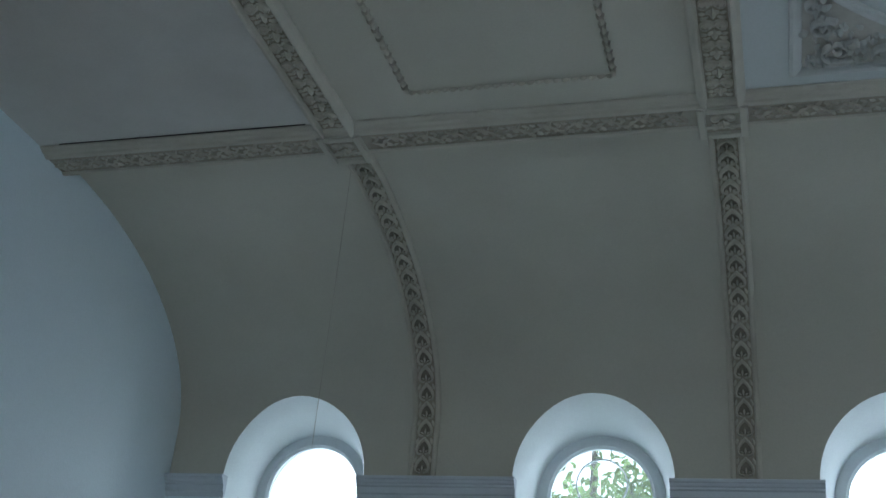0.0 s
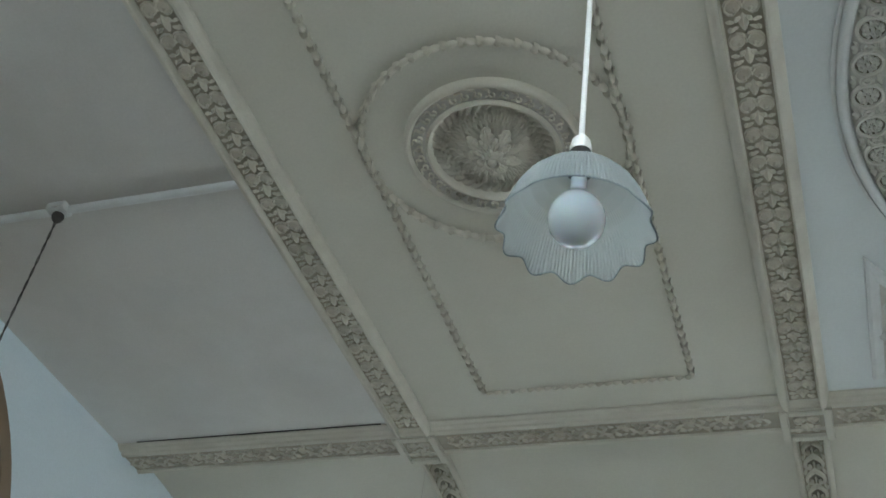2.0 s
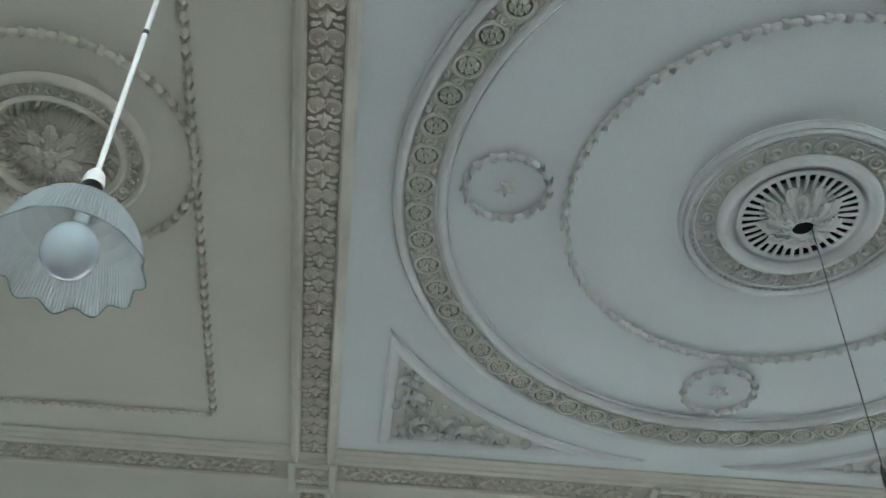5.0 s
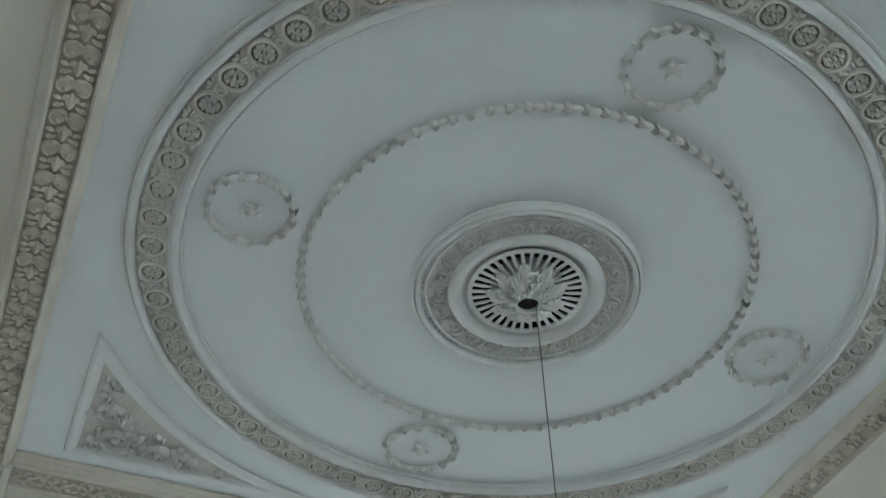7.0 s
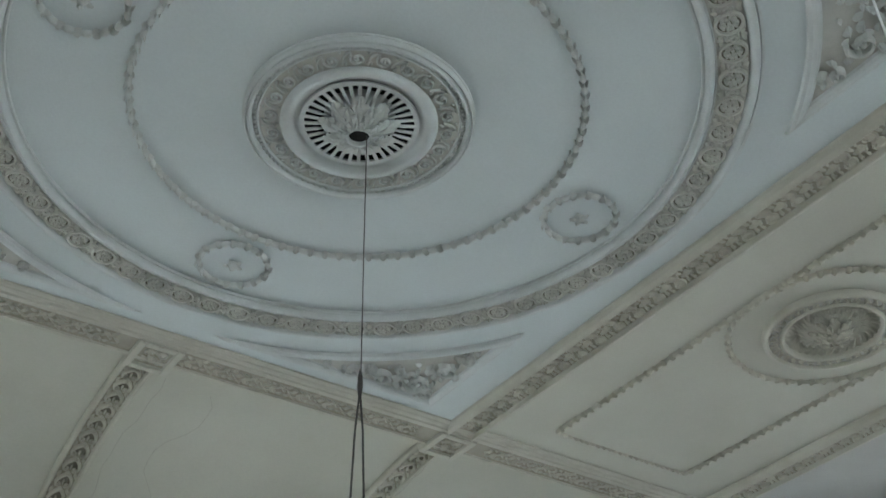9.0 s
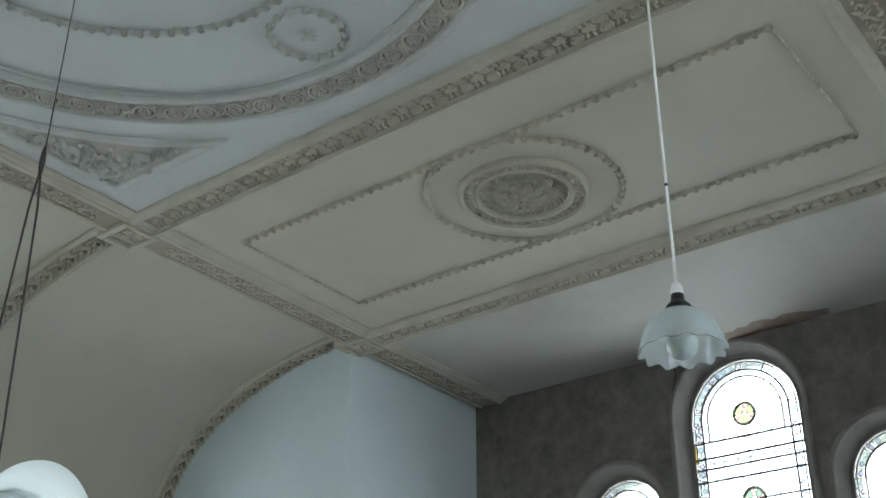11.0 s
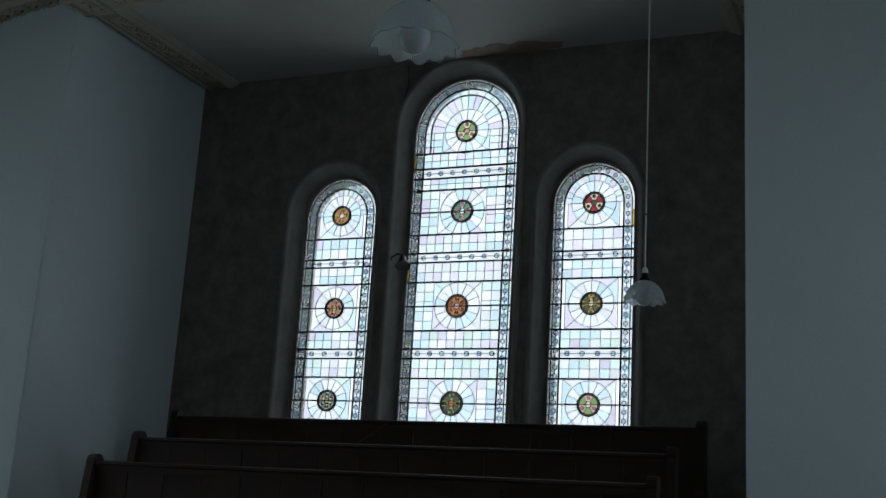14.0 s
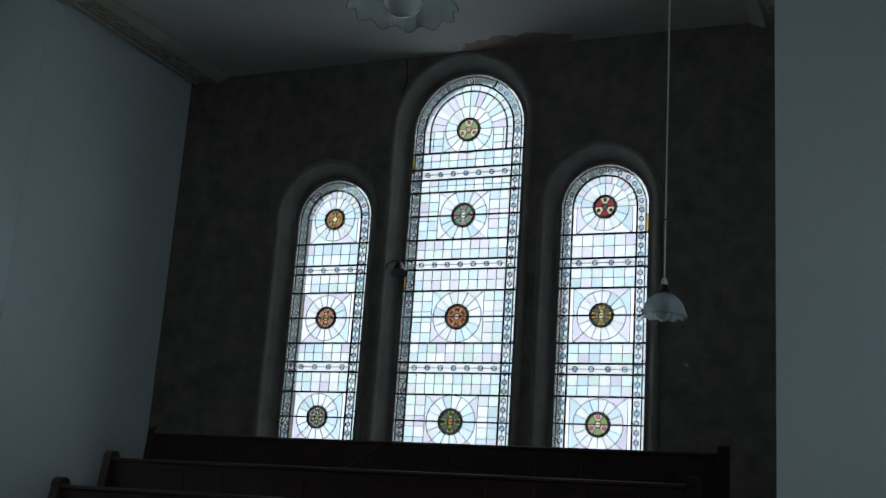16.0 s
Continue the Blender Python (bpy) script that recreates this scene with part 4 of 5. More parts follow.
def side_panel(x0, x1):
    """A cream ceiling panel: laurel border, laurel circle and a fluted rosette."""
    cx = (x0 + x1) / 2
    px, py = (x1 - x0) / 2 - 0.589, Y1 - 0.472
    border = thing("laurel_border", "cream plaster laurel border of a ceiling panel", "plaster border", "laurel borders")
    for x in (cx - px, cx + px):
        garland_line(border, LAUREL, (x, mirror_y(py)), (x, py), 0.080, "laurel_tuft")
    for y in (mirror_y(py), py):
        garland_line(border, BEAD, (cx - px, y), (cx + px, y), 0.052, "bead_leaf")
    ring = thing("laurel_circle", "cream plaster laurel circle round a ceiling rosette", "plaster border", "laurel circles")
    garland_ring(ring, LAUREL, cx, YC, 0.640, 49, "laurel_tuft")
    ros = thing("ceiling_rosette", "cream plaster rosette with flutes and acanthus leaves", "ceiling rosette", "panel rosettes")
    bm = bmesh.new()
    revolve(bm, cx, YC, [(0.434, -0.01), (0.433, 0.020), (0.429, 0.034), (0.420, 0.042), (0.410, 0.043), (0.402, 0.037), (0.398, 0.026), (0.395, 0.012), (0.328, 0.012), (0.326, 0.030), (0.321, 0.038), (0.312, 0.041), (0.303, 0.036), (0.298, 0.026), (0.295, 0.008)])
    part("rim", bm, MOULD, ros, "", True)
    bm = bmesh.new()
    revolve(bm, cx, YC, [(0.397, 0.025), (0.325, 0.025)])
    band = part("band", bm, BANDBED, ros)
    garland_ring(band, CURL, cx, YC, 0.361, 36, "wave_curl", H - 0.025)
    bm = bmesh.new()
    n = 36 * 10
    radii = (0.298, 0.292, 0.284, 0.272, 0.256, 0.238, 0.218, 0.196, 0.172, 0.146, 0.110, 0.0301)
    deep = (0.012, -0.004, -0.018, -0.026, -0.030, -0.029, -0.023, -0.008, 0.002, 0.009, 0.015, 0.020)
    tall = (0.0, 0.016, 0.030, 0.037, 0.040, 0.039, 0.035, 0.028, 0.018, 0.008, 0.0, 0.0)
    def flute(i, r, a):
        turn = a + 2.2 * (0.298 - r) + 9.0 * (0.298 - r) ** 2
        return deep[i] + tall[i] * abs(math.sin(18 * turn)) ** 0.7
    polar(bm, cx, YC, radii, n, flute)
    dish = part("fluted_dish", bm, MOULD, ros, "", True)
    leaf_circle(dish, ACAN, cx, YC, 0.030, 8, 0.056, "acanthus_leaf", 0.0, 0.42)
    leaf_circle(dish, ACANSMALL, cx, YC, 0.028, 8, 0.072, "acanthus_leaf", 0.5, 0.36)
    leaf_circle(dish, PETAL, cx, YC, 0.036, 8, 0.104, "petal", 0.2, 0.12)
    bm = bmesh.new()
    revolve(bm, cx, YC, [(0.052, 0.016), (0.046, 0.060), (0.041, 0.096), (0.037, 0.102), (0.032, 0.099), (0.030, 0.076)], 24)
    part("collar", bm, RELIEF, ros, "", True)
    bm = bmesh.new()
    revolve(bm, cx, YC, [(0.030, 0.078), (0.023, 0.080), (0.023, 0.096), (0.018, 0.105), (0.009, 0.109), (0.0005, 0.110)], 20)
    part("bud", bm, RELIEF, ros, "", True)


side_panel(XA, XB)
side_panel(XD, XE)

# ---- pale middle field: great ring, laurel ring, four wreaths, spandrels, vent rosette
great = thing("ceiling_ring", "great plaster ring with a band of small flowers", "ceiling ring")
bm = bmesh.new()
revolve(bm, XM, YC, [(1.945, -0.01), (1.944, 0.014), (1.930, 0.015), (1.929, 0.006), (1.923, 0.006), (1.922, 0.024), (1.916, 0.034), (1.904, 0.041), (1.890, 0.041), (1.880, 0.034), (1.875, 0.024), (1.873, 0.012), (1.866, 0.012)], 128)
part("outer_moulding", bm, MOULDPALE, great, "", True)
bm = bmesh.new()
revolve(bm, XM, YC, [(1.870, 0.023), (1.722, 0.023)], 128)
band = part("band", bm, BANDBED, great)
bm = bmesh.new()
revolve(bm, XM, YC, [(1.730, 0.012), (1.724, 0.012), (1.723, 0.030), (1.716, 0.030), (1.715, 0.024), (1.711, 0.032), (1.701, 0.040), (1.688, 0.041), (1.678, 0.034), (1.672, 0.024), (1.670, 0.010), (1.664, 0.010), (1.663, 0.018), (1.654, 0.017), (1.652, -0.01)], 128)
part("inner_moulding", bm, MOULDPALE, great, "", True)
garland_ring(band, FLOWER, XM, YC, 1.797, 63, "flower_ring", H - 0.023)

ring = thing("laurel_circle", "pale plaster laurel circle in the middle field", "plaster border", "laurel circles")
garland_ring(ring, LAURELPALE, XM, YC, 1.102, 84, "laurel_tuft")
for k in range(4):
    a = math.pi / 2 * k
    wx, wy = XM + 1.395 * math.cos(a), YC + 1.395 * math.sin(a)
    wreath = thing("laurel_wreath", "small pale plaster laurel wreath with a bud", "plaster wreath", "laurel wreaths")
    garland_ring(wreath, LAURELPALE, wx, wy, 0.195, 15, "laurel_tuft")
    bm = bmesh.new()
    revolve(bm, wx, wy, [(0.030, -0.005), (0.028, 0.016), (0.018, 0.026), (0.0005, 0.030)], 14)
    bud = part("bud", bm, RELIEFPALE, wreath, "", True)
    leaf_circle(bud, PETALPALE, wx, wy, 0.004, 5, 0.008, "petal", 0.1 * k, 0.0)

vent = thing("vent_rosette", "pale plaster vent rosette with dark slots", "ceiling rosette")
bm = bmesh.new()
revolve(bm, XM, YC, [(0.569, -0.01), (0.568, 0.012), (0.563, 0.014), (0.563, 0.022), (0.559, 0.034), (0.554, 0.038), (0.548, 0.034), (0.546, 0.026), (0.544, 0.026), (0.543, 0.036), (0.538, 0.046), (0.530, 0.047), (0.524, 0.042), (0.522, 0.030), (0.520, 0.021), (0.500, 0.021), (0.499, 0.028), (0.494, 0.031), (0.488, 0.027), (0.486, 0.018)], 96)
part("rim", bm, MOULDPALE, vent, "", True)
bm = bmesh.new()
revolve(bm, XM, YC, [(0.488, 0.024), (0.380, 0.024)], 96)
band = part("band", bm, BANDBED, vent)
garland_ring(band, CURLPALE, XM, YC, 0.434, 22, "wave_curl", H - 0.024)
for k in range(96):
    a = 2 * math.pi * k / 96
    if k == 0:
        pearl = bmesh.new()
        dome(pearl, 0, 0, 0.011, 0.016, 6)
        PEARL = mesh_of(pearl, "pearl", RELIEFPALE)
    piece("pearl", PEARL, vent, lay((XM + 0.510 * math.cos(a), YC + 0.510 * math.sin(a), H - 0.021), (1, 0, 0), (0, -1, 0), DOWN))
bm = bmesh.new()
revolve(bm, XM, YC, [(0.386, 0.014), (0.385, 0.028), (0.380, 0.040), (0.370, 0.049), (0.357, 0.052), (0.344, 0.049), (0.334, 0.040), (0.326, 0.026), (0.316, 0.018), (0.300, 0.014), (0.282, 0.012)], 96)
part("inner_moulding", bm, MOULDPALE, vent, "", True)
bm = bmesh.new()
revolve(bm, XM, YC, [(0.289, 0.02), (0.289, -0.16), (0.0005, -0.16)], 48)
part("dark_backing", bm, VOID, vent)
bm = bmesh.new()
box(bm, (-0.0055, 0.12, 0.016), (0.0055, 0.20, 0.024))
box(bm, (-0.0085, 0.20, 0.016), (0.0085, 0.270, 0.024))
box(bm, (-0.025, 0.268, 0.012), (0.025, 0.292, 0.024))
SLAT = mesh_of(bm, "slat", MOULDPALE)
for k in range(36):
    a = 2 * math.pi * k / 36
    out = Vector((math.cos(a), math.sin(a), 0))
    piece("slat", SLAT, vent, lay((XM, YC, H - 0.008), out.cross(Vector(DOWN)), out, DOWN))
bm = bmesh.new()
revolve(bm, XM, YC, [(0.176, -0.04), (0.172, 0.000), (0.130, 0.040), (0.090, 0.078), (0.066, 0.104), (0.060, 0.108), (0.053, 0.104), (0.050, -0.02)], 48)
boss = part("boss", bm, MOULDPALE, vent, "", True)
# black disc closes the boss; the hole's shade is in its colour
bm = bmesh.new()
revolve(bm, XM, YC, [(0.0515, 0.082), (0.0005, 0.080)], 20)
part("hole_shade_disc", bm, VOID, vent)
leaf_circle(boss, ACANPALE, XM, YC, 0.062, 9, 0.104, "acanthus_leaf", 0.0, 0.60)
leaf_circle(boss, ACANPALESMALL, XM, YC, 0.062, 9, 0.114, "acanthus_leaf", 0.5, 0.48)
leaf_circle(boss, PETALPALE, XM, YC, 0.060, 9, 0.128, "petal", 0.2, 0.24)


def spandrel(sx, sy):
    """A three-cornered sunk panel with a curved long side, filled with leaf scrolls."""
    ob = thing("spandrel", "three-cornered pale plaster panel with leaf scroll relief", "plaster panel", "spandrels")
    ax, ay, r = 1.857, 2.132, 2.14
    def world_of(p):
        return XC + sx * p[0], YC + sy * p[1]
    def corner_path(inset):
        x, y, rr = ax - inset, ay - inset, r + inset
        a0, a1 = math.acos(min(1, x / rr)), math.asin(min(1, y / rr))
        return [(x, y)] + [(rr * math.cos(a), rr * math.sin(a)) for a in (a0 + (a1 - a0) * k / 26 for k in range(27))]
    loops = [corner_path(i) for i in (0.0, 0.008, 0.024, 0.046, 0.064, 0.072)]
    drops = (-0.01, 0.024, 0.032, 0.028, 0.018, 0.004)
    bm = bmesh.new()
    rows = [[bm.verts.new((*world_of(p), H - d)) for p in loop] for loop, d in zip(loops, drops)]
    n = len(rows[0])
    for r0, r1 in zip(rows, rows[1:]):
        for k in range(n):
            bm.faces.new((r0[k], r0[(k + 1) % n], r1[(k + 1) % n], r1[k]))
    part("frame", bm, MOULDPALE, ob)
    bm = bmesh.new()
    bm.faces.new([bm.verts.new((*world_of(p), H - 0.005)) for p in loops[-1]])
    part("field", bm, BANDBED, ob)
    rng = random.Random(7)

    def lower(bm):
        for vert in bm.verts:
            u, v, w = vert.co
            vert.co = (*world_of((u, v)), H - 0.006 - w * 1.45)

    def inside(u, v, m=0.02):
        return u < ax - 0.085 - m and v < ay - 0.085 - m and math.hypot(u, v) > r + 0.085 + m
    for cu, cv, rad, turn in ((1.60, 1.92, 0.105, 1), (1.68, 1.70, 0.075, -1), (1.36, 1.98, 0.075, -1), (1.15, 2.00, 0.050, 1), (1.735, 1.50, 0.040, 1), (1.72, 1.99, 0.05, 1), (0.98, 2.03, 0.028, -1)):
        bm = bmesh.new()
        strip(bm, [(u, v) for u, v in arc_pts(cu, cv, rad, 2.5 * turn, -4.6 * turn, 16, rad * 0.3)], 0.014, 0.030)
        dome(bm, cu, cv, rad * 0.28, 0.032, 7)
        for q in range(7):
            a = rng.random() * 6.28
            u, v = cu + rad * 1.05 * math.cos(a), cv + rad * 1.05 * math.sin(a)
            if inside(u, v):
                leaf(bm, u, v, a + 0.6 * turn, 0.065, 0.036, 0.026)
        lower(bm)
        part("leaf_scroll", bm, RELIEFPALE, ob)
    tries = 0
    bm = bmesh.new()
    while tries < 420:
        tries += 1
        u, v = rng.uniform(0.75, ax), rng.uniform(1.3, ay)
        a = rng.random() * 6.28
        if inside(u, v) and inside(u + 0.045 * math.cos(a), v + 0.045 * math.sin(a), 0.0):
            leaf(bm, u, v, a, 0.05, 0.028, 0.020)
    lower(bm)
    tagged(part("small_leaves", bm, RELIEFPALE, ob), kind="stuff")


for sx in (-1, 1):
    for sy in (-1, 1):
        spandrel(sx, sy)

# ---------------------------------------------------------------- stained windows
GLASS = {
    "white": pane_glass("white_window_glass", (0.93, 0.98, 1.0), 0.75),
    "ice": pane_glass("ice_blue_glass", (0.74, 0.92, 0.99), 0.72),
    "lilac": pane_glass("lilac_glass", (0.83, 0.81, 0.94), 0.72),
    "mint": pane_glass("mint_glass", (0.80, 0.97, 0.90), 0.72),
    "blue": pane_glass("grey_blue_glass", (0.56, 0.66, 0.88), 0.7),
    "green": pane_glass("moss_green_glass", (0.25, 0.36, 0.15), 0.7),
    "darkgreen": pane_glass("deep_green_glass", (0.14, 0.26, 0.18), 0.7),
    "pink": pane_glass("dusty_pink_glass", (0.55, 0.33, 0.30), 0.7),
    "red": pane_glass("ruby_glass", (0.26, 0.05, 0.06), 0.7),
    "cream": pane_glass("cream_glass", (0.78, 0.68, 0.50), 0.7),
    "rose": pane_glass("rose_glass", (0.66, 0.46, 0.44), 0.7),
    "orange": pane_glass("amber_glass", (0.52, 0.22, 0.09), 0.7),
    "yellow": pane_glass("yellow_glass", (0.58, 0.46, 0.15), 0.7),
    "brown": pane_glass("brown_glass", (0.40, 0.20, 0.12), 0.7),
    "dark": pane_glass("smoke_glass", (0.10, 0.10, 0.085), 0.7),
}


def stained_window(name, cy, hw, zs, panels, designs, seed):
    """A leaded window of separate panes: border of discs, medallion panels, chequered panels and bands."""
    win = structure(new(name), "round-headed leaded window with coloured medallions", "window")
    rng = random.Random(seed)
    x = XGLASS
    lead = bmesh.new()
    cache = {}

    def line(p, q, w=0.0032, d=0.008):
        p, q = Vector((x, *p)), Vector((x, *q))
        t = (q - p)
        if t.length < 1e-5:
            return
        t.normalize()
        s = Vector((0, -t.z, t.y)) * w / 2
        o = Vector((d / 2, 0, 0))
        ring = [[lead.verts.new(c + a) for a in (s + o, s - o, -s - o, -s + o)] for c in (p, q)]
        for k in range(4):
            lead.faces.new((ring[0][k], ring[0][(k + 1) % 4], ring[1][(k + 1) % 4], ring[1][k]))
        lead.faces.new(ring[0])
        lead.faces.new(ring[1])

    def pane(pts, colour, front=0.0, outline=True, w=0.0028):
        bm = bmesh.new()
        c = (sum(p[0] for p in pts) / len(pts), sum(p[1] for p in pts) / len(pts))
        f = bm.faces.new([bm.verts.new((0, p[0] - c[0], p[1] - c[1])) for p in pts])
        me = mesh_of(bm, "pane", GLASS[colour])
        ob = new("pane", me)
        ob.parent = win
        ob.location = (x - front, *c)
        if outline:
            for p, q in zip(pts, pts[1:] + pts[:1]):
                line(p, q, w)
        return ob

    def disc(u, v, r, colour, front=0.003, n=14, outline=0.0048):
        key = (round(r, 4), colour, n)
        pts = [(r * math.cos(2 * math.pi * k / n), r * math.sin(2 * math.pi * k / n)) for k in range(n)]
        if key not in cache:
            bm = bmesh.new()
            bm.faces.new([bm.verts.new((0, *p)) for p in pts])
            cache[key] = mesh_of(bm, "roundel", GLASS[colour])
        ob = new("roundel", cache[key])
        ob.parent = win
        ob.location = (x - front, u, v)
        if outline:
            for p, q in zip(pts, pts[1:] + pts[:1]):
                line((u + p[0], v + p[1]), (u + q[0], v + q[1]), outline, 0.010)

    def wedge(u, v, r0, r1, a0, a1, colour, n=4):
        outer = [(u + r1 * math.cos(a0 + (a1 - a0) * k / n), v + r1 * math.sin(a0 + (a1 - a0) * k / n)) for k in range(n + 1)]
        inner = [(u + r0 * math.cos(a1 + (a0 - a1) * k / n), v + r0 * math.sin(a1 + (a0 - a1) * k / n)) for k in range(n + 1)]
        pane(outer + inner, colour)

    def pick():
        return rng.choice(("white", "white", "white", "ice", "ice", "mint", "lilac"))

    def squares(u0, u1, v0, v1, cols, rows):
        for i in range(cols):
            for j in range(rows):
                a, b = u0 + (u1 - u0) * i / cols, u0 + (u1 - u0) * (i + 1) / cols
                c, d = v0 + (v1 - v0) * j / rows, v0 + (v1 - v0) * (j + 1) / rows
                pane([(a, c), (b, c), (b, d), (a, d)], pick())

    def medallion(v, design):
        base, petal, heart, count = design
        r = 0.098 if hw > 0.4 else 0.090
        n = count if count > 6 else 2 * count
        for k in range(n):
            a0 = 2 * math.pi * (k - 0.5) / n + math.pi / 2
            a1 = a0 + 2 * math.pi / n
            wedge(cy, v, 0.26 * r, 0.84 * r, a0, a1, petal if k % 2 == 0 else base, 3)
            am = (a0 + a1) / 2
            if k % 2 == 0:
                disc(cy + 0.60 * r * math.cos(am), v + 0.60 * r * math.sin(am), r * min(0.15, 1.2 / n), heart, 0.004, 8, 0.003)
        for k in range(16):
            wedge(cy, v, 0.84 * r, r, 2 * math.pi * k / 16, 2 * math.pi * (k + 1) / 16, "dark", 2)
        disc(cy, v, r * 0.26, heart, 0.0, 12, 0.005)
        for q, w in ((1.0, 0.009), (0.84, 0.005)):
            for k in range(28):
                a0, a1 = 2 * math.pi * k / 28, 2 * math.pi * (k + 1) / 28
                line((cy + q * r * math.cos(a0), v + q * r * math.sin(a0)), (cy + q * r * math.cos(a1), v + q * r * math.sin(a1)), w, 0.012)
        return r

    wi = hw - 0.092                      # inner field
    rb = 0.0185
    # side borders with chains of discs
    z_low = SILL_E + 0.02
    n = int((zs - z_low) / 0.068)
    for s in (-1, 1):
        u0, u1, u2 = cy + s * wi, cy + s * (hw - 0.026), cy + s * hw
        for k in range(n):
            a, b = z_low + (zs - z_low) * k / n, z_low + (zs - z_low) * (k + 1) / n
            pane([(u0, a), (u1, a), (u1, b), (u0, b)], rng.choice(("white", "white", "mint", "ice")), 0, False)
            disc((u0 + u1) / 2, (a + b) / 2, rb, "blue" if rng.random() < 0.75 else "ice")
            line(((u0 + u1) / 2, a), ((u0 + u1) / 2, (a + b) / 2 - rb), 0.004)
            line(((u0 + u1) / 2, b), ((u0 + u1) / 2, (a + b) / 2 + rb), 0.004)
        for k in range(0, n, 2):
            a, b = z_low + (zs - z_low) * k / n, z_low + (zs - z_low) * min(n, k + 2) / n
            pane([(u1, a), (u2, a), (u2, b), (u1, b)], rng.choice(("white", "mint", "lilac", "yellow") if rng.random() < 0.15 else ("white", "ice")))
        for u, w in ((u0, 0.012), (u1, 0.007), (u2, 0.012)):
            line((u, z_low), (u, zs), w, 0.014)
    # border round the arch
    n = int(math.pi * (hw - 0.06) / 0.068)
    for k in range(n):
        a0, a1 = math.pi * k / n, math.pi * (k + 1) / n
        wedge(cy, zs, wi, hw - 0.026, a0, a1, rng.choice(("white", "mint", "ice")), 2)
        am, rm = (a0 + a1) / 2, (wi + hw - 0.026) / 2
        disc(cy + rm * math.cos(am), zs + rm * math.sin(am), rb, "blue" if rng.random() < 0.75 else "ice")
        if k % 2 == 0:
            wedge(cy, zs, hw - 0.026, hw, a0, math.pi * min(n, k + 2) / n, "white", 3)
    for r, w in ((wi, 0.014), (hw - 0.026, 0.008), (hw, 0.012)):
        for k in range(32):
            a0, a1 = math.pi * k / 32, math.pi * (k + 1) / 32
            line((cy + r * math.cos(a0), zs + r * math.sin(a0)), (cy + r * math.cos(a1), zs + r * math.sin(a1)), w, 0.014)
    # head of the arch: rings of panes round the first medallion
    r = medallion(zs, designs[0])
    rr = 0.20 if hw > 0.4 else 0.185
    for k in range(16):
        wedge(cy, zs, r, rr, 2 * math.pi * k / 16, 2 * math.pi * (k + 1) / 16, rng.choice(("white", "white", "ice")), 3)
    m = 14
    steps = ((rr, wi - 0.055), (wi - 0.055, wi)) if hw > 0.4 else ((rr, wi),)
    for r0, r1 in steps:
        for k in range(m):
            wedge(cy, zs, r0, r1, math.pi * k / m, math.pi * (k + 1) / m, pick(), 2)
    if hw > 0.4:
        for k in range(28):
            a0, a1 = math.pi * k / 28, math.pi * (k + 1) / 28
            q = wi - 0.055
            line((cy + q * math.cos(a0), zs + q * math.sin(a0)), (cy + q * math.cos(a1), zs + q * math.sin(a1)), 0.011, 0.014)
        for s in (-1, 1):
            line((cy + s * (wi - 0.055), zs), (cy + s * (wi - 0.055), panels[0][1]), 0.011, 0.014)
            for a in (1.05, 2.09):
                line((cy + wi * math.cos(a), zs + wi * math.sin(a)), (cy + (hw - 0.005) * math.cos(a), zs + (hw - 0.005) * math.sin(a)), 0.010, 0.014)

    def below_ring(v, lo, hi, half):
        """Panes between a ring of panes and the box round it."""
        for su in (-1, 1):
            for sv, edge in ((-1, lo), (1, hi)):
                if edge is None:
                    continue
                arc = [(cy + su * rr * math.cos(a), v + sv * rr * math.sin(a)) for a in (math.pi / 2 * k / 6 for k in range(7))]
                mid = arc[3]
                cornerp = (cy + su * half, edge)
                pane(arc[:4] + [cornerp, (cy + su * half, v)], rng.choice(("lilac", "white", "ice")))
                pane(arc[3:] + [(cy, edge), cornerp], rng.choice(("lilac", "white", "mint")))

    below_ring(zs, panels[0][1], None, min(wi, 0.215))
    if wi > 0.25:
        for s in (-1, 1):
            a, b = cy + s * 0.215, cy + s * wi
            squares(min(a, b), max(a, b), panels[0][1], zs, 2, 3)
    for kind, z0, z1, *rest in panels:
        for z, w in ((z0, 0.013),):
            line((cy - hw, z), (cy + hw, z), w, 0.016)
        lo, hi = min(z0, z1), max(z0, z1)
        if kind == "head":
            continue
        if kind == "check":
            squares(cy - wi, cy + wi, lo, hi, 10 if hw > 0.4 else 6, 2 if hi - lo > 0.1 else 1)
        elif kind == "band":
            k = 7 if hw > 0.4 else 4
            pane([(cy - wi, lo), (cy + wi, lo), (cy + wi, hi), (cy - wi, hi)], "white")
            for i in range(k):
                u = cy - wi + 2 * wi * (i + 0.5) / k
                disc(u, (lo + hi) / 2, 0.020, "blue" if i % 2 else "ice")
            line((cy - wi, (lo + hi) / 2), (cy + wi, (lo + hi) / 2), 0.004)
            line((cy - wi, hi), (cy + wi, hi), 0.013, 0.016)
        elif kind == "medal":
            v = (lo + hi) / 2
            half = min(wi, 0.215)
            rad = medallion(v, designs[rest[0]])
            for k in range(16):
                wedge(cy, v, rad, rr, 2 * math.pi * k / 16, 2 * math.pi * (k + 1) / 16, rng.choice(("white", "white", "ice")), 3)
            below_ring(v, lo, hi, half)
            if wi > 0.25:
                for s in (-1, 1):
                    a, b = cy + s * half, cy + s * wi
                    squares(min(a, b), max(a, b), lo, hi, 2, 5)
            line((cy - hw, v), (cy - rad, v), 0.011, 0.016)
            line((cy + rad, v), (cy + hw, v), 0.011, 0.016)
            line((cy - rad, v), (cy + rad, v), 0.005, 0.022)
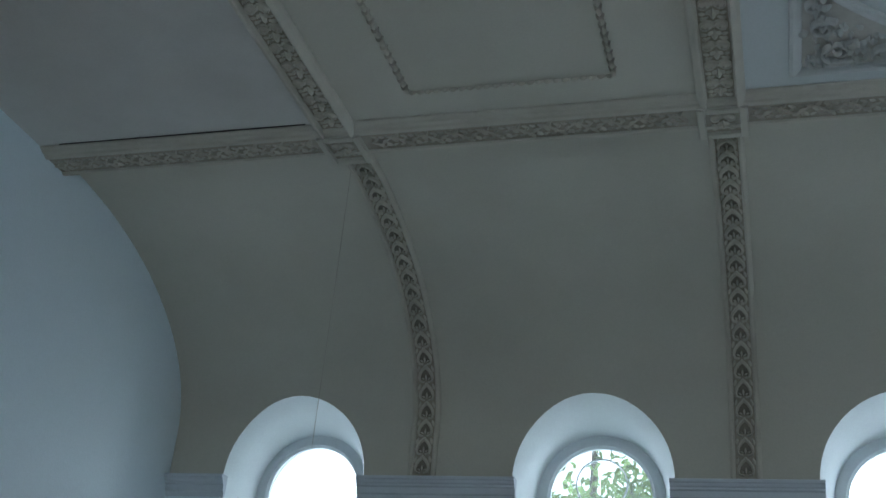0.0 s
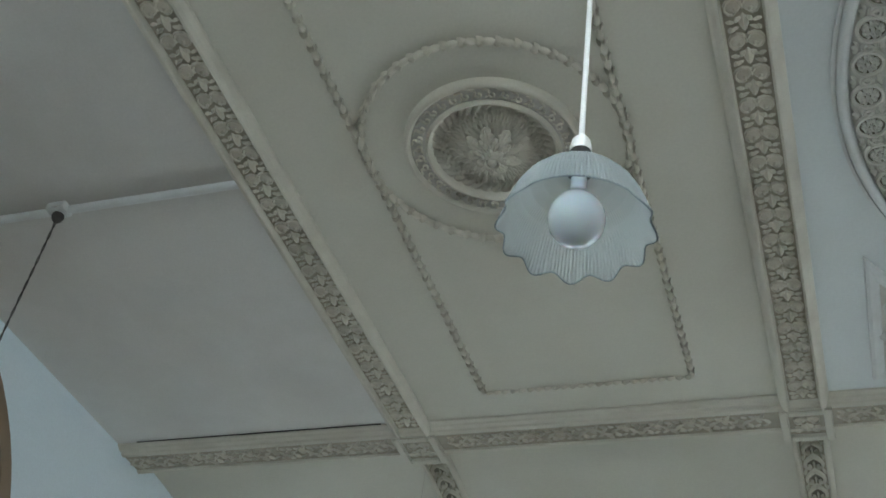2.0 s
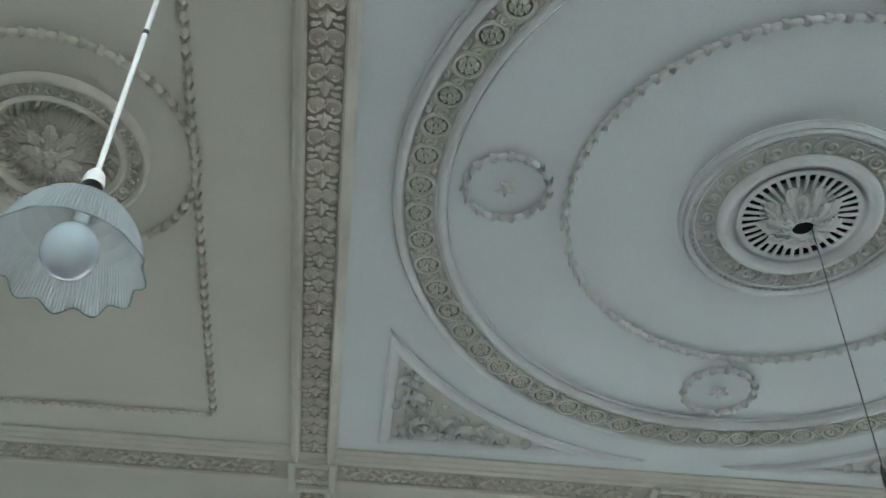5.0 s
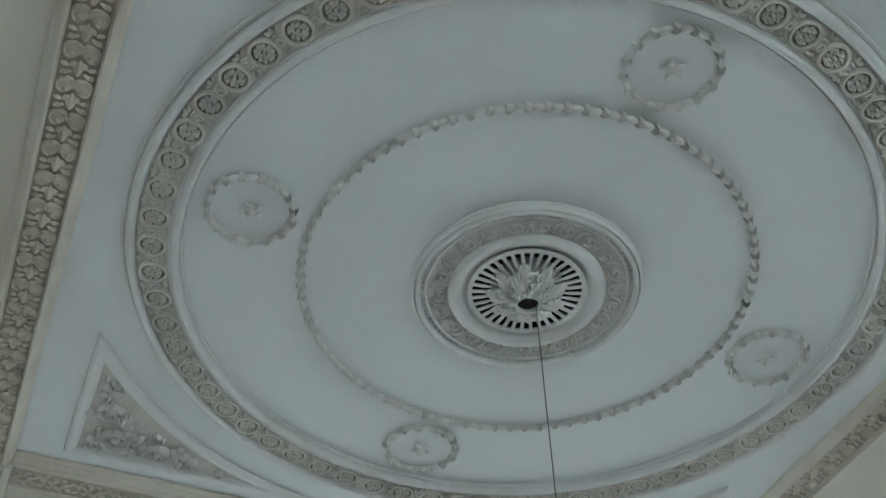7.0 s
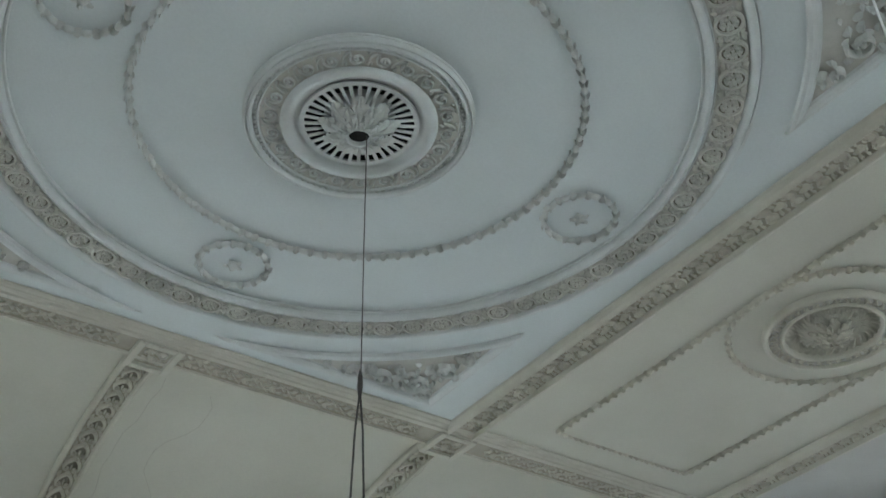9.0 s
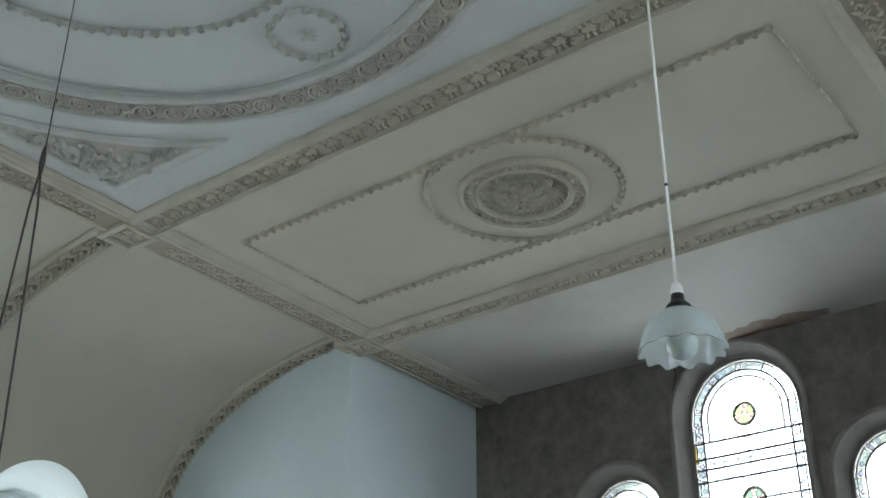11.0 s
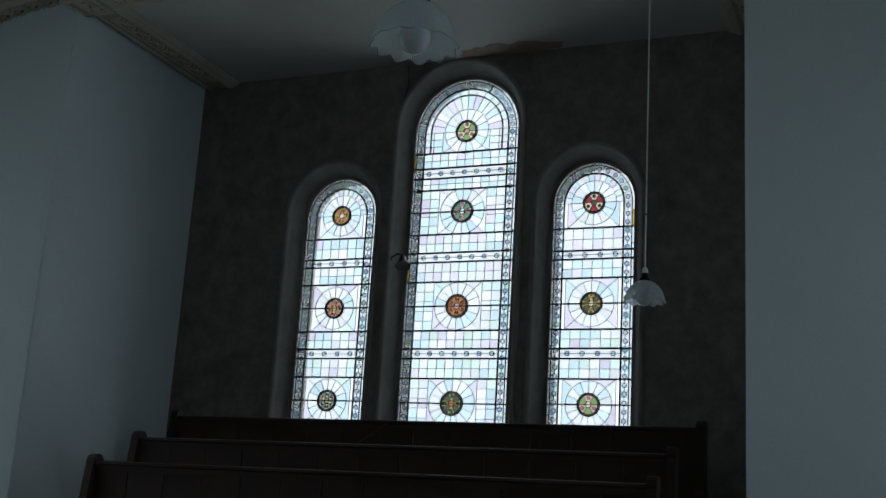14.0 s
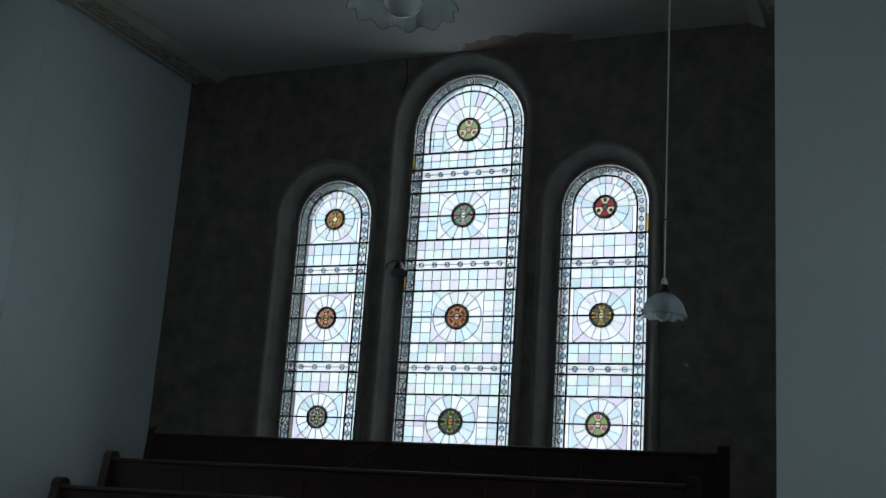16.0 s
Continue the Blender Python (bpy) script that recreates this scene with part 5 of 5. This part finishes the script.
    part("leading", lead, LEAD, win)
    bm = bmesh.new()
    st = [((x, cy + hw + 0.012, SILL_E), (0, 1, 0), (-1, 0, 0))]
    st += [((x, cy + (hw + 0.012) * math.cos(a), zs + (hw + 0.012) * math.sin(a)), (0, math.cos(a), math.sin(a)), (-1, 0, 0)) for a in (math.pi * k / 36 for k in range(37))]
    st += [((x, cy - hw - 0.012, SILL_E), (0, -1, 0), (-1, 0, 0))]
    sweep(bm, st, [(-0.016, -0.02), (-0.016, 0.012), (0.012, 0.018), (0.014, -0.02)])
    part("window_frame", bm, STONE, win)


TALL_PANELS = (("head", 4.817, 4.817), ("check", 4.681, 4.817), ("band", 4.590, 4.681), ("check", 4.484, 4.590), ("medal", 4.091, 4.484, 1), ("check", 3.930, 4.091), ("band", 3.849, 3.930),
               ("check", 3.678, 3.849), ("medal", 3.265, 3.678, 2), ("check", 3.113, 3.265), ("band", 3.033, 3.113), ("check", 2.867, 3.033), ("medal", 2.463, 2.867, 3), ("check", 2.272, 2.463), ("check", 1.889, 2.272))
SHORT_PANELS = (("head", 4.091, 4.091), ("check", 3.905, 4.091), ("band", 3.834, 3.905), ("check", 3.678, 3.834), ("medal", 3.265, 3.678, 1), ("check", 3.113, 3.265), ("band", 3.033, 3.113),
                ("check", 2.872, 3.033), ("medal", 2.474, 2.872, 2), ("check", 2.272, 2.474), ("check", 1.889, 2.272))
stained_window("window_11", 3.473, 0.475, 5.003, TALL_PANELS, (("green", "cream", "pink", 3), ("darkgreen", "rose", "mint", 4), ("brown", "orange", "rose", 12), ("dark", "green", "orange", 4)), 3)
stained_window("window_12", 4.616, 0.339, 4.301, SHORT_PANELS, (("brown", "yellow", "cream", 4), ("brown", "rose", "yellow", 8), ("darkgreen", "rose", "green", 6)), 5)
stained_window("window_13", 2.33, 0.339, 4.301, SHORT_PANELS, (("red", "cream", "dark", 3), ("dark", "yellow", "cream", 4), ("green", "rose", "cream", 3)), 9)

# ---------------------------------------------------------------- sky and leaves outside the windows
SKYM, _n, _l, _b = nodes_of("overcast_sky")
_b.inputs["Base Color"].default_value = (0, 0, 0, 1)
_b.inputs["Emission Color"].default_value = (0.93, 0.98, 1.0, 1)
_b.inputs["Emission Strength"].default_value = SKY_GLOW
# third sheet is unseen, added for glints on the lamps; cut low to spare the ceiling
for lo, hi in (((10.6, -12, -1), (10.7, 20, 14)), ((-14, 11.6, -1), (14, 11.7, 12)), ((-14, -4.8, 3.2), (10.5, -4.7, 12))):
    bm = bmesh.new()
    box(bm, lo, hi)
    structure(part("backdrop", bm, SKYM), "bright overcast sky beyond the windows", "sky")
bm = bmesh.new()
n = 8
box(bm, (-900, -900, -0.8), (900, 900, -0.5))
GRASS = surface("rough_grass", (0.06, 0.10, 0.03), (0.10, 0.12, 0.05), scale=0.6, grain=8)
structure(part("ground", bm, GRASS), "rough green grass outside the hall", "ground")

LEAFM, _n, _l, _b = nodes_of("green_leaf")
_t, _mx, _o = _n.new("ShaderNodeBsdfTranslucent"), _n.new("ShaderNodeMixShader"), _n.new("ShaderNodeObjectInfo")
_ri = _n.new("ShaderNodeNewGeometry")
_h = _n.new("ShaderNodeHueSaturation")
_h.inputs["Color"].default_value = (0.22, 0.31, 0.12, 1)
_mr = _n.new("ShaderNodeMapRange")
_mr.inputs["To Min"].default_value, _mr.inputs["To Max"].default_value = 0.6, 1.9
_l.new(_ri.outputs["Random Per Island"], _mr.inputs["Value"])
_l.new(_mr.outputs[0], _h.inputs["Value"])
_l.new(_h.outputs[0], _t.inputs["Color"])
_l.new(_h.outputs[0], _b.inputs["Base Color"])
_mx.inputs[0].default_value = 0.88
_l.new(_b.outputs[0], _mx.inputs[1])
_l.new(_t.outputs[0], _mx.inputs[2])
_l.new(_mx.outputs[0], _n["Material Output"].inputs["Surface"])
BARK = surface("grey_bark", (0.10, 0.08, 0.06), (0.05, 0.04, 0.03), scale=6, grain=30, bump=0.6)


def tree(x, y, z0, top, spread, seed):
    rng = random.Random(seed)
    ob = thing("tree", "leafy green tree outside the side windows", "tree", "", (x, y, z0))
    bm = bmesh.new()
    tube(bm, [(0, 0, 0), (0.05, 0.02, (top - z0) * 0.35), (-0.03, 0.05, (top - z0) * 0.7), (0.02, 0, (top - z0) * 0.95)], 0.11, 8, 0.03)
    ends = []
    for k in range(16):
        a, zz = rng.random() * 6.28, (top - z0) * rng.uniform(0.4, 0.9)
        e = Vector((spread * math.cos(a) * rng.uniform(0.5, 1), 0.5 * spread * math.sin(a), zz + rng.uniform(0.1, 0.6)))
        tube(bm, [(0, 0, zz), tuple(e * 0.5 + Vector((0, 0, zz * 0.5 + 0.05))), tuple(e)], 0.03, 5, 0.008)
        ends.append(e)
    part("trunk", bm, BARK, ob)
    bm = bmesh.new()
    for e in ends:
        for k in range(330):
            p = e + Vector((rng.gauss(0, 0.24), rng.gauss(0, 0.2), rng.gauss(0, 0.22)))
            d = Vector((rng.gauss(0, 1), rng.gauss(0, 1), rng.gauss(0, 1))).normalized()
            s = d.orthogonal().normalized()
            ln, w = rng.uniform(0.07, 0.13), rng.uniform(0.025, 0.045)
            bm.faces.new([bm.verts.new(p + d * ln * a + s * w * b) for a, b in ((0, 0), (0.5, 1), (1, 0), (0.5, -1))])
    part("crown", bm, LEAFM, ob)


tree(-1.75, 10.7, -0.5, 5.3, 0.85, 4)

# ---------------------------------------------------------------- cables, conduit, small things
def wire_thing(name, label, category):
    return thing(name, label, category)


hoist = wire_thing("hanging_wire", "thin dark wire hanging from the vent rosette, forked below", "wire")
hx, hy = XM + 0.035, YC - 0.015
cord("wire", [(hx, hy, H - 0.0915), (hx, hy, 4.9), (hx + 0.003, hy, 4.15)], 0.0024, CABLE, hoist)
bm = turned([(0.003, 4.18), (0.010, 4.15), (0.012, 4.10), (0.008, 4.06), (0.003, 4.04)], 10)
knot = part("knot", bm, CABLE, hoist)
knot.location = (hx, hy, 0)
for s in (-1, 1):
    cord("wire", [(hx, hy, 4.08), (hx + s * 0.012, hy - s * 0.01, 3.9), (hx + s * 0.05, hy - s * 0.035, 2.6), (hx + s * 0.06, hy - s * 0.04, 2.2)], 0.0045, CABLE, hoist)

conduit = thing("conduit", "white painted electric conduit across the plain end ceiling", "conduit")
cord("pipe", [(XWEST + 0.02, YC - 0.03, H - 0.02), (-3.8, YC - 0.03, H - 0.022), (XA - 0.11, YC - 0.03, H - 0.022)], 0.023, MOULDPALE, conduit, "", 10)
bm = bmesh.new()
bevelled_box(bm, (-3.957, YC - 0.085, H - 0.05), (-3.837, YC + 0.005, H + 0.002), 0.012)
part("junction_box", bm, MOULDPALE, conduit)
bm = turned([(0.030, H - 0.05), (0.034, H - 0.065), (0.028, H - 0.085), (0.016, H - 0.10)], 16)
rose = part("cable_rose", bm, CABLE, conduit)
rose.location = (-3.897, YC - 0.03, 0)
twist = thing("twisted_flex", "old brown twisted flex hanging from the conduit box", "cable")
for ph in (0, math.pi):
    pts = [(-3.897 - 0.05 * (k / 90) ** 2 + 0.004 * math.cos(k * 0.9 + ph), YC - 0.03 + 0.004 * math.sin(k * 0.9 + ph), H - 0.09 - 2.2 * k / 90) for k in range(91)]
    cord("strand", pts, 0.0035, CABLE, twist, "", 5)

# threads and loose wires under the cove
thread = thing("hanging_thread", "thin brown thread hanging from the rib crossing", "wire")
cord("thread", [(-2.78, 6.32, 5.60), (-2.775, 6.315, 4.8), (-2.78, 6.32, 3.63)], 0.0016, GROUND, thread, "", 5)
# thin black strip carries the shade of the open joint
bm = bmesh.new()
bevelled_box(bm, (-4.72, 5.706, H - 0.006), (-2.88, 5.711, H + 0.002), 0.001)
gap = structure(part("trim", bm, VOID), "black strip for the shade of a joint beside the long ceiling rib", "crack")
for x0, ts, sway in ((1.99 + 0.22, (0.14, 0.85), 0.02), (2.55, (0.16, 0.80), 0.10), (4.36, (0.2, 0.7), 0.01)):
    pts = []
    for k in range(13):
        t = ts[0] + (ts[1] - ts[0]) * k / 12
        y, z = cove_point(t, 0.003)
        pts.append((x0 + sway * math.sin(k * 0.7) + 0.012 * math.sin(k * 2.1), y, z))
    w = thing("wall_wire", "thin crooked grey wire against the cream cove", "wire")
    cord("wire", pts, 0.0013, GROUND, w, "", 5)

spot = thing("spotlight", "small dark conical spotlight at the window reveal", "spotlight", "", (XEAST - 0.16, 3.84, 3.79))
bm = turned([(0.012, 0.055), (0.022, 0.045), (0.030, 0.02), (0.062, -0.045), (0.066, -0.052), (0.058, -0.050)], 20)
hood = part("hood", bm, BLACKP, spot, "", True)
hood.rotation_euler = (radians(-12), radians(20), 0)
cord("bracket", [(0.0, 0.0, 0.045), (0.03, 0.06, 0.07), (0.10, 0.15, 0.06), (0.17, 0.19, 0.05)], 0.007, BLACKP, spot)
lead_in = thing("wall_wire", "dark cable down the bare wall beside the tall window", "wire")
cord("wire", [(XEAST - 0.012, 3.98, 5.58), (XEAST - 0.012, 3.97, 5.40), (XEAST - 0.012, 4.05, 5.1), (XEAST - 0.012, 4.06, 4.1)], 0.006, CABLE, lead_in)
cord("wire", [(7.665, 3.55, 2.40), (7.655, 3.62, 2.35), (7.63, 3.78, 2.24), (7.61, 3.86, 2.19), (7.2, 3.92, 2.12), (6.96, 4.0, 1.97)], 0.005, CABLE, lead_in)

# bare brown patch of lost plaster over the tall window
bm = bmesh.new()
rng = random.Random(11)
n = 34
outer = []
for k in range(n):
    a = 2 * math.pi * k / n
    outer.append((0.10 * math.sin(a) * (1 + 0.6 * rng.random()), 0.42 * math.cos(a) * (1 + 0.18 * rng.random())))
bm.faces.new([bm.verts.new((XEAST - 0.09 + min(0.085, u), 3.02 + v, H - 0.004)) for u, v in outer])
patch = part("plaster_patch", bm, PATCH)
structure(patch, "ragged brown patch of lost ceiling plaster", "plaster patch")
